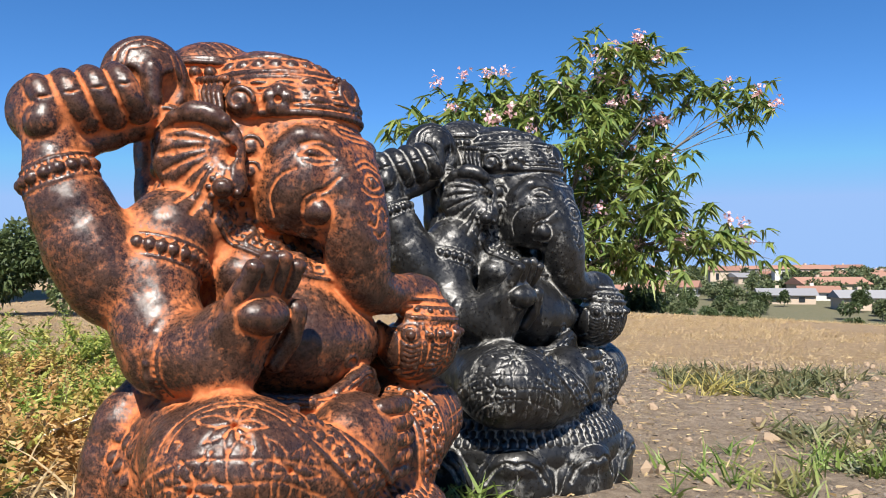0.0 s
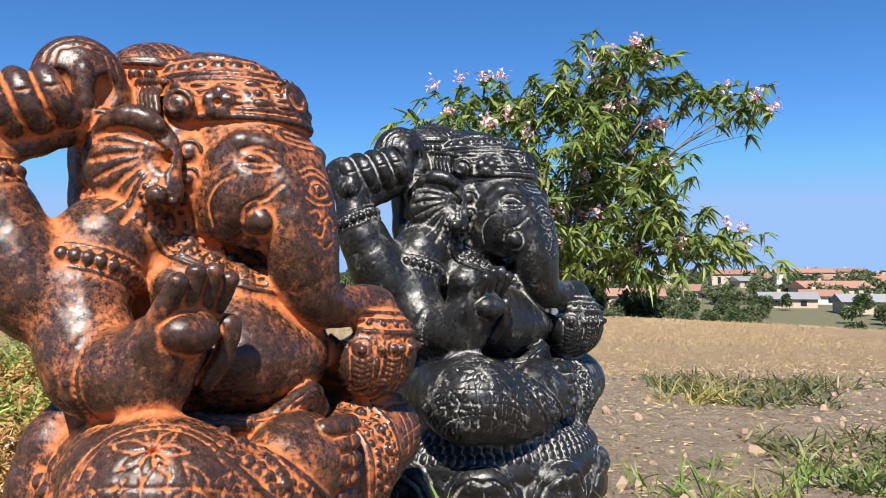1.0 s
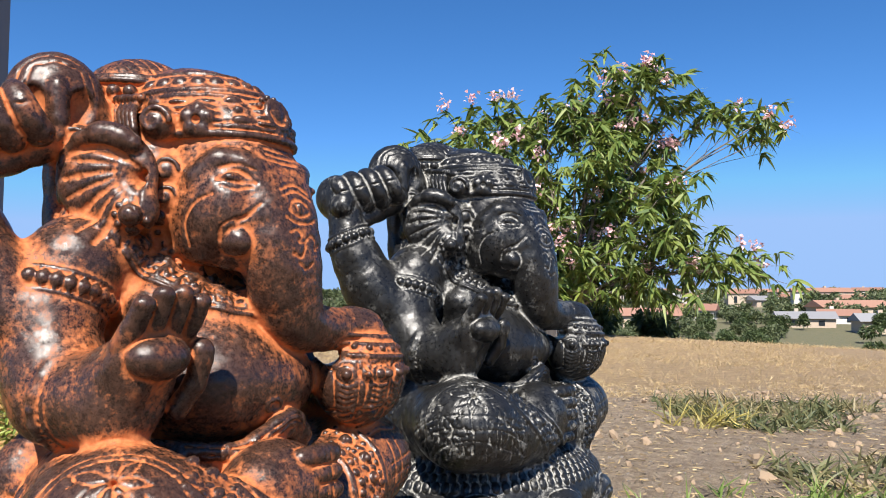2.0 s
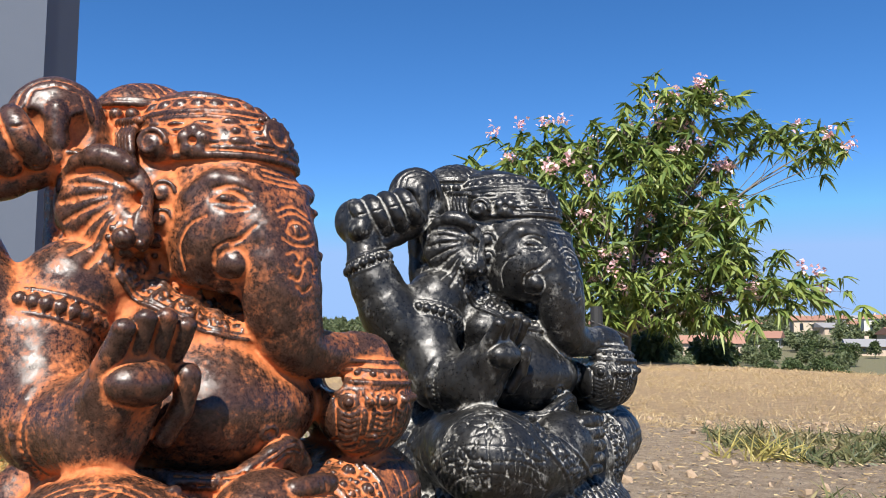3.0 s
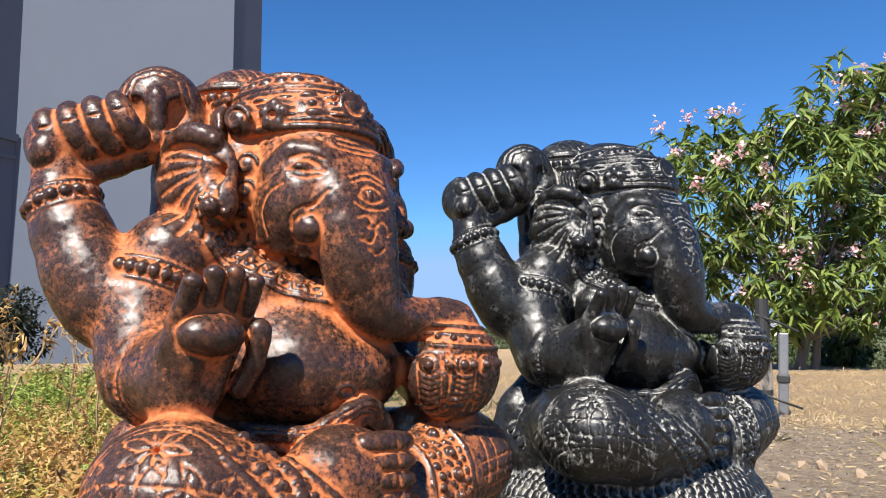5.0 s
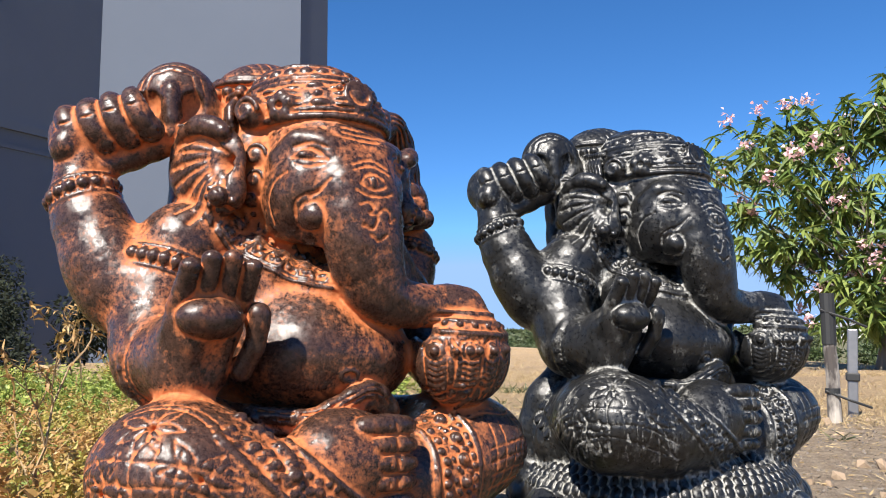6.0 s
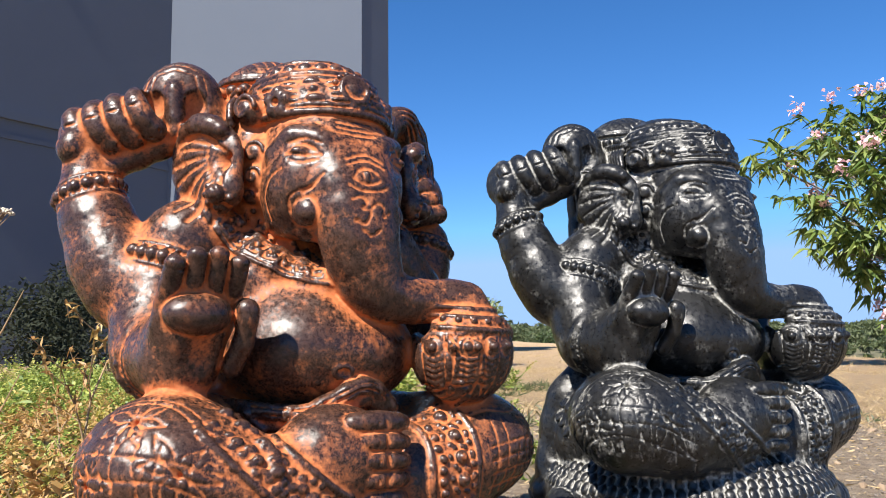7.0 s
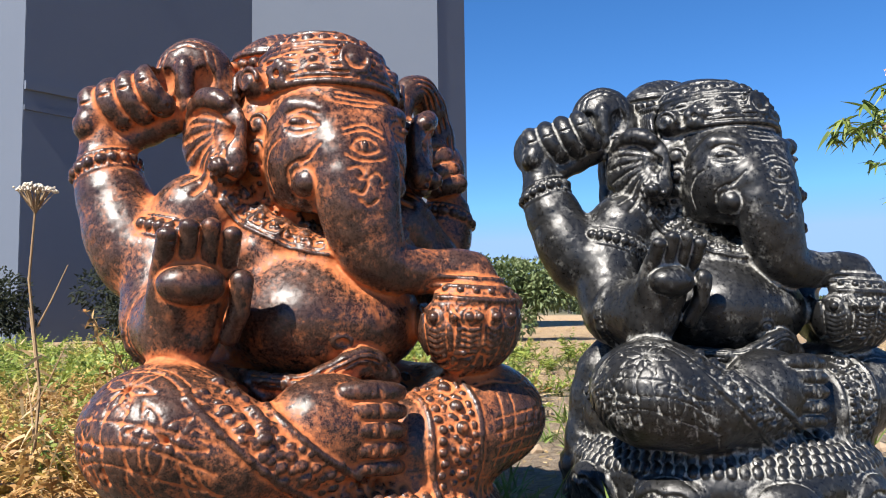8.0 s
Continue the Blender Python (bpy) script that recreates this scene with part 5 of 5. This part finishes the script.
gable_house(*at(23.6, 185), 75, 7, 11, 2.4, slate_roof, cream_wall)
gable_house(*at(25.6, 200), 70, 7, 8, 2.4, tile_roof, white_wall)
gable_house(*at(28.6, 170), 80, 7, 12, 2.8, slate_roof, cream_wall)
gable_house(*at(13.6, 180), 80, 8, 12, 3.0, tile_roof, cream_wall)
gable_house(*at(16.4, 210), 65, 8, 12, 3.0, tile_roof, white_wall)
gable_house(*at(26.2, 230), 95, 9, 18, 3.2, tile_roof, cream_wall)
for i in range(70):
    az, d = r.uniform(3, 36), 310 * math.exp(r.uniform(0, 0.9))
    gable_house(*at(az, d), r.uniform(50, 110), r.uniform(7, 9), r.uniform(9, 14), r.choice((3.0, 3.0, 5.5)), r.choice((tile_roof, tile_roof, tile_roof, slate_roof)), r.choice((white_wall, cream_wall)))
# ---------------------------------------------------------------- ground cover
def sown(n, x0, x1, y0, y1, keep=None):
    """n places on the ground in a rectangle, thinned into patches by keep(x, y)."""
    out = []
    while len(out) < n:
        x, y = rng.uniform(x0, x1), rng.uniform(y0, y1)
        if keep is None or keep(x, y) > rng.random():
            out.append((x, y, ground_z(x, y) - 0.004))
    return np.array(out)


def clear(x, y):
    """Off the statues' feet."""
    return math.hypot(x + 0.29, y - 1.2) > 0.27 and math.hypot(x - 0.1, y - 1.8) > 0.27


def tuft(places, per, lean, length, width, droop, steps=3):
    n = len(places) * per
    root = np.repeat(places, per, 0) + np.column_stack([rng.normal(0, 0.018, n), rng.normal(0, 0.018, n), np.zeros(n)])
    way = np.column_stack([rng.normal(0, lean, n), rng.normal(0, lean, n), np.ones(n)])
    return blades(root, way, rng.uniform(*length, n), rng.uniform(*width, n), rng.uniform(*droop, n), steps)


def patchy(scale, lo, hi, seed):
    return lambda x, y: float(clear(x, y)) * min(max((noise.noise((x * scale, y * scale, seed)) - lo) / (hi - lo), 0), 1)


# mown straw of the field
q = sown(16000, -7, 6, 3.9, 9.5, patchy(0.9, -0.45, 0.35, 4.0))
far_q = sown(12000, -16, 8, 9, 26, patchy(0.3, -0.6, 0.3, 4.0))
field = quads("field_straw", *stacked([tuft(q, 6, 1.0, (0.02, 0.07), (0.0015, 0.004), (0.1, 0.6), 2), tuft(far_q, 2, 0.9, (0.03, 0.08), (0.005, 0.010), (0.1, 0.5), 2)]), straw_dry)
tagged(field, "short dry straw stubble covering the field", "dry grass", kind="stuff")
# low grey-green grass on the open soil
mat_keep = patchy(1.3, -0.12, 0.25, 7.0)
q = np.vstack([sown(430, 1.0, 3.0, 2.6, 3.8, mat_keep), sown(170, 0.95, 2.0, 1.75, 2.6, mat_keep), sown(90, -3.5, 0.6, 3.3, 5.0, mat_keep), sown(120, -2.6, -0.7, 4.9, 6.2, mat_keep)])
green = quads("grass", *tuft(q, 12, 1.0, (0.04, 0.12), (0.005, 0.012), (0.1, 0.7)), grass_grey)
tagged(green, "low patchy grey-green grass on dry soil", "grass", kind="stuff")
# fresh tufts round the black statue's base
q = np.vstack([sown(13, 0.44, 0.75, 1.5, 1.9, lambda x, y: clear(x, y)), sown(20, -0.25, 0.1, 1.42, 1.75, lambda x, y: clear(x, y)), sown(14, 0.72, 1.15, 1.75, 2.1, lambda x, y: clear(x, y)), sown(70, -0.7, 0.3, 2.1, 3.4, lambda x, y: clear(x, y))])
fresh = quads("fresh_grass", *tuft(q, 12, 0.8, (0.04, 0.12), (0.004, 0.009), (0.0, 0.5)), grass_green)
tagged(fresh, "fresh bright green grass tufts round a statue base", "grass", kind="stuff")
# yellowed tuft beside the track
q = sown(6, 0.9, 1.15, 2.95, 3.15)
dry_tuft = quads("yellow_grass", *tuft(q, 16, 0.8, (0.1, 0.2), (0.005, 0.009), (0.1, 0.6)), yellow_blade)
tagged(dry_tuft, "tuft of yellowed long grass on bare soil", "grass", kind="stuff")
# lime weeds and straw to the side of the rusty statue
weed_keep = patchy(1.1, -0.55, 0.05, 2.0)


def feathery(places, height, fronds):
    """Weeds of several arching fronds, each with two rows of small leaflets that shrink to its tip."""
    n = len(places) * fronds
    root = np.repeat(places, fronds, 0)
    turn = rng.uniform(0, 2 * math.pi, n)
    way = units(np.column_stack([np.cos(turn), np.sin(turn), rng.uniform(0.5, 2.6, n)]))
    size = height * rng.uniform(0.5, 1.25, n)
    sag = rng.uniform(0.0, 0.5, n)
    runs = [blades(root, way, size, np.full(n, 0.004), sag, 3)]
    for k in range(3, 15):
        t = k / 15
        at_k = root + way * (size * t)[:, None]
        at_k[:, 2] -= sag * size * t * t
        side = units(np.cross(way, (0, 0, 1.0)))
        for s in (-1, 1):
            leaf = way * rng.uniform(0.3, 0.9, (n, 1)) + s * side + rng.normal(0, 0.3, (n, 3))
            runs.append(blades(at_k, leaf, size * rng.uniform(0.16, 0.30, n) * (1.15 - t), 0.0035 + size * 0.035 * rng.uniform(0.6, 1.3, n), rng.uniform(-0.1, 0.3, n), 2))
    return stacked(runs)


q = np.vstack([sown(560, -3.4, -1.0, 2.25, 3.8, weed_keep), sown(100, -1.2, -0.75, 2.2, 2.8, weed_keep), sown(70, -2.4, -0.8, 1.1, 2.0, weed_keep)])
tall_q = np.vstack([sown(330, -5.6, -1.6, 3.4, 5.6, patchy(0.8, -0.5, 0.1, 2.0)), sown(560, -7.5, -2.6, 1.6, 4.6, patchy(0.8, -0.6, 0.0, 2.0))])
mid_q = sown(60, -0.5, 0.25, 2.3, 3.3, lambda x, y: clear(x, y))
weeds = quads("weeds", *stacked([feathery(q[::2], 0.18, 9), feathery(tall_q[::3], 0.30, 9), feathery(mid_q, 0.12, 7)]), weed_lime)
tagged(weeds, "lime-green feathery weeds growing beside the statues", "weeds", kind="stuff")
q = np.vstack([sown(1100, -3.2, -0.65, 0.7, 2.6, lambda x, y: clear(x, y)), sown(200, -4.5, -1.0, 2.5, 4.2, weed_keep)])
dry = quads("dry_straw", *tuft(q, 9, 1.3, (0.08, 0.24), (0.002, 0.006), (0.1, 0.8)), straw_dry)
tagged(dry, "tangled dry straw lying beside the statues", "dry grass", kind="stuff")
q = np.vstack([sown(230, -2.6, -0.72, 0.9, 2.1, lambda x, y: clear(x, y)), sown(230, -3.2, -1.0, 2.0, 3.6, weed_keep)])
ferns = quads("dried_weeds", *feathery(q, 0.19, 8), fern_dry)
tagged(ferns, "dried orange-brown feathery weeds among straw", "weeds", kind="stuff")
# litter on the soil
q = sown(15000, -2.5, 3.0, 1.2, 4.6, lambda x, y: clear(x, y))
q[:, 2] += 0.008
n = len(q)
bits = blades(q, np.column_stack([rng.normal(0, 1, n), rng.normal(0, 1, n), rng.normal(0, 0.12, n)]), rng.uniform(0.006, 0.036, n), rng.uniform(0.002, 0.006, n), np.zeros(n), 2, 0.8)
litter = quads("straw_litter", *bits, straw_dry)
tagged(litter, "scattered straw bits and wood chips on bare soil", "litter", kind="stuff")
q = sown(5000, 0.2, 3.0, 1.3, 4.4, lambda x, y: clear(x, y))
q[:, 2] += 0.006
n = len(q)
bits = blades(q, np.column_stack([rng.normal(0, 1, n), rng.normal(0, 1, n), rng.normal(0, 0.2, n)]), rng.uniform(0.004, 0.018, n), rng.uniform(0.003, 0.009, n), np.zeros(n), 2, 0.9)
tagged(quads("bark_litter", *bits, bark), "dark bark crumbs and chips on bare soil", "litter", kind="stuff")
# clods and small stones
bm = bmesh.new()
r = random.Random(8)
for x, y, z in sown(1300, -2.2, 3.2, 1.3, 4.3, lambda x, y: clear(x, y)):
    s = 0.005 + 0.020 * r.random() ** 3.5
    m = Matrix.Translation((x, y, z + s * 0.3)) @ Euler((r.uniform(0, 3), r.uniform(0, 3), r.uniform(0, 3))).to_matrix().to_4x4() @ Matrix.Diagonal((s, s * r.uniform(0.6, 1), s * r.uniform(0.5, 0.9), 1))
    made = bmesh.ops.create_icosphere(bm, subdivisions=1, radius=1, matrix=m)
    for v in made["verts"]:
        v.co += Vector((r.uniform(-1, 1), r.uniform(-1, 1), r.uniform(-1, 1))) * s * 0.2
tagged(part("clods", bm, clod_soil), "small earth clods and pebbles on the soil", "stones", kind="stuff")


# ---------------------------------------------------------------- single plants and posts
def yarrow(x, y, height):
    z = ground_z(x, y)
    plant = empty("yarrow", pose(x, y, z))
    tagged(plant, "dried yarrow stalk with a flat pale flower head", "wildflower")
    bm = bmesh.new()
    top = Vector((0.05, -0.03, height - 0.05))
    pts = [Vector((0, 0, -0.02)), Vector((0.01, 0.01, height * 0.35)), Vector((0.015, -0.02, height * 0.7)), top]
    pipe(bm, pts, [0.004, 0.0035, 0.003, 0.0022], 6)
    r = random.Random(3)
    heads = []
    for i in range(46):
        a, q = r.uniform(0, 6.28), 0.036 * math.sqrt(r.random())
        e = top + Vector((q * math.cos(a), q * math.sin(a), 0.042 - q * q * 5 + r.uniform(-0.003, 0.003)))
        heads.append(e)
        pipe(bm, [top - Vector((0, 0, 0.01)), top.lerp(e, 0.5) + Vector((0, 0, -0.004)), e], [0.0012, 0.001, 0.0008], 4)
    # side twigs with shrivelled leaves
    for t, s in ((0.3, 1), (0.42, -1), (0.55, 1), (0.2, -1)):
        b = Vector((0.012, 0, height * t))
        pipe(bm, [b, b + Vector((0.03 * s, 0.01, 0.05)), b + Vector((0.07 * s, 0.02, 0.12))], [0.002, 0.0018, 0.001], 5)
    part("stalk", bm, dry_stem, plant)
    bm = bmesh.new()
    for e in heads:
        for _ in range(4):
            o = Vector((r.uniform(-1, 1), r.uniform(-1, 1), r.uniform(-0.5, 1))) * 0.004
            bmesh.ops.create_icosphere(bm, subdivisions=1, radius=r.uniform(0.0022, 0.0034), matrix=Matrix.Translation(e + o))
    part("flower_head", bm, pale_flower, plant, "flat cluster of pale dried florets")
    q = np.array([(r.uniform(-0.06, 0.06), r.uniform(-0.02, 0.03), height * r.uniform(0.1, 0.5)) for _ in range(40)])
    v, f = blades(q, rng.normal(0, 1, q.shape), np.full(40, 0.04), np.full(40, 0.008), np.full(40, 0.4), 3)
    quads("leaves", v, f, straw_dry, plant)


yarrow(-1.0, 1.16, 0.62)


def dried_weed(x, y, height, seed):
    """A brown branching stalk with shrivelled leaves and seed heads."""
    plant = empty("dried_weed", pose(x, y, ground_z(x, y)))
    tagged(plant, "brown dried branching weed with shrivelled leaves", "weed")
    r = random.Random(seed)
    bm, tips = bmesh.new(), []

    def branch(p, way, length, thick, depth):
        pts = [p]
        for _ in range(4):
            way = (way + Vector((r.uniform(-0.3, 0.3), r.uniform(-0.3, 0.3), r.uniform(-0.05, 0.25)))).normalized()
            pts.append(pts[-1] + way * length / 4)
        pipe(bm, pts, list(np.linspace(thick, thick * 0.5, 5)), 5)
        tips.extend(pts[2:])
        if depth:
            for q in pts[1:]:
                a = r.uniform(0, 6.28)
                branch(q, (way + Vector((0.9 * math.cos(a), 0.9 * math.sin(a), 0.1))).normalized(), length * 0.5, thick * 0.6, depth - 1)

    branch(Vector((0, 0, -0.02)), Vector((0.05, 0, 1)), height, 0.004, 2)
    part("stalk", bm, dry_stem, plant)
    q = np.repeat(np.array([tuple(t) for t in tips]), 5, 0)
    n = len(q)
    quads("leaves", *blades(q, rng.normal(0, 1, (n, 3)), rng.uniform(0.012, 0.03, n), rng.uniform(0.004, 0.010, n), rng.uniform(0, 0.5, n), 2, 0.8), fern_dry, plant)


dried_weed(-1.12, 1.42, 0.36, 5)
dried_weed(-1.62, 2.3, 0.40, 6)
dried_weed(-2.1, 2.7, 0.45, 8)
dried_weed(-2.9, 3.2, 0.5, 9)


def fence():
    f = empty("fence", pose(0.585, 4.14, ground_z(0.585, 4.14)))
    tagged(f, "weathered wooden fence post with slack black wires", "fence")
    bm = bmesh.new()
    pipe(bm, [(0, 0, -0.1), (0.004, 0, 0.2), (-0.003, 0, 0.4), (0, 0, 0.57)], [0.03, 0.029, 0.027, 0.027], 12)
    part("post", bm, post_wood, f)
    bm = bmesh.new()
    pipe(bm, [(-0.002, 0, 0.345), (0, 0, 0.45), (0, 0, 0.575)], 0.031, 12)
    part("sleeve", bm, wire, f, "dark sleeve on the post top")
    for h, e in ((0.5, (0.15, -0.02, 0.42)), (0.14, (0.15, -0.02, 0.07))):
        bm = bmesh.new()
        pipe(bm, [(-0.03, -0.02, h), (0.07, -0.04, h - 0.04), e], 0.006, 6)
        part("wire", bm, wire, f)
        bm = bmesh.new()
        pipe(bm, [(0.0, 0.0, h - 0.012), (0.0, 0.0, h + 0.012)], 0.032, 12)
        part("wire_wrap", bm, wire, f)


def stake():
    s = empty("steel_stake", pose(0.685, 4.5, ground_z(0.685, 4.5), 0, 3, 0))
    tagged(s, "short grey steel stake with a clamp", "stake")
    part("bar", slab(bmesh.new(), (-0.022, -0.022, -0.1), (0.022, 0.022, 0.42), 0.005), steel, s)
    part("clamp", slab(bmesh.new(), (-0.03, -0.03, 0.17), (0.03, 0.03, 0.21), 0.006), wire, s)


fence()
stake()


def pale_leaf_strip(x, y, turn, length):
    z = ground_z(x, y)
    leaf = empty("dry_leaf", pose(x, y, z + 0.01, 0, 0, turn))
    tagged(leaf, "long pale dried leaf blade lying over the weeds", "leaf")
    bm = bmesh.new()
    rows = []
    for i in range(9):
        t = i / 8
        w = 0.012 * math.sin(math.pi * (0.12 + 0.83 * t))
        c = Vector((length * t, 0, 0.16 * t - 0.05 * t * t))
        rows.append([bm.verts.new(c + Vector((0, s * w, 0.004 * abs(s) + o))) for o in (0, 0.0015) for s in (-1, 0, 1)])
    for a, b in zip(rows, rows[1:]):
        for i, j in ((0, 1), (1, 2), (4, 3), (5, 4)):
            bm.faces.new((a[i], a[j], b[j], b[i]))
    part("blade", bm, pale_blade, leaf)


pale_leaf_strip(-1.02, 1.75, 35, 0.22)
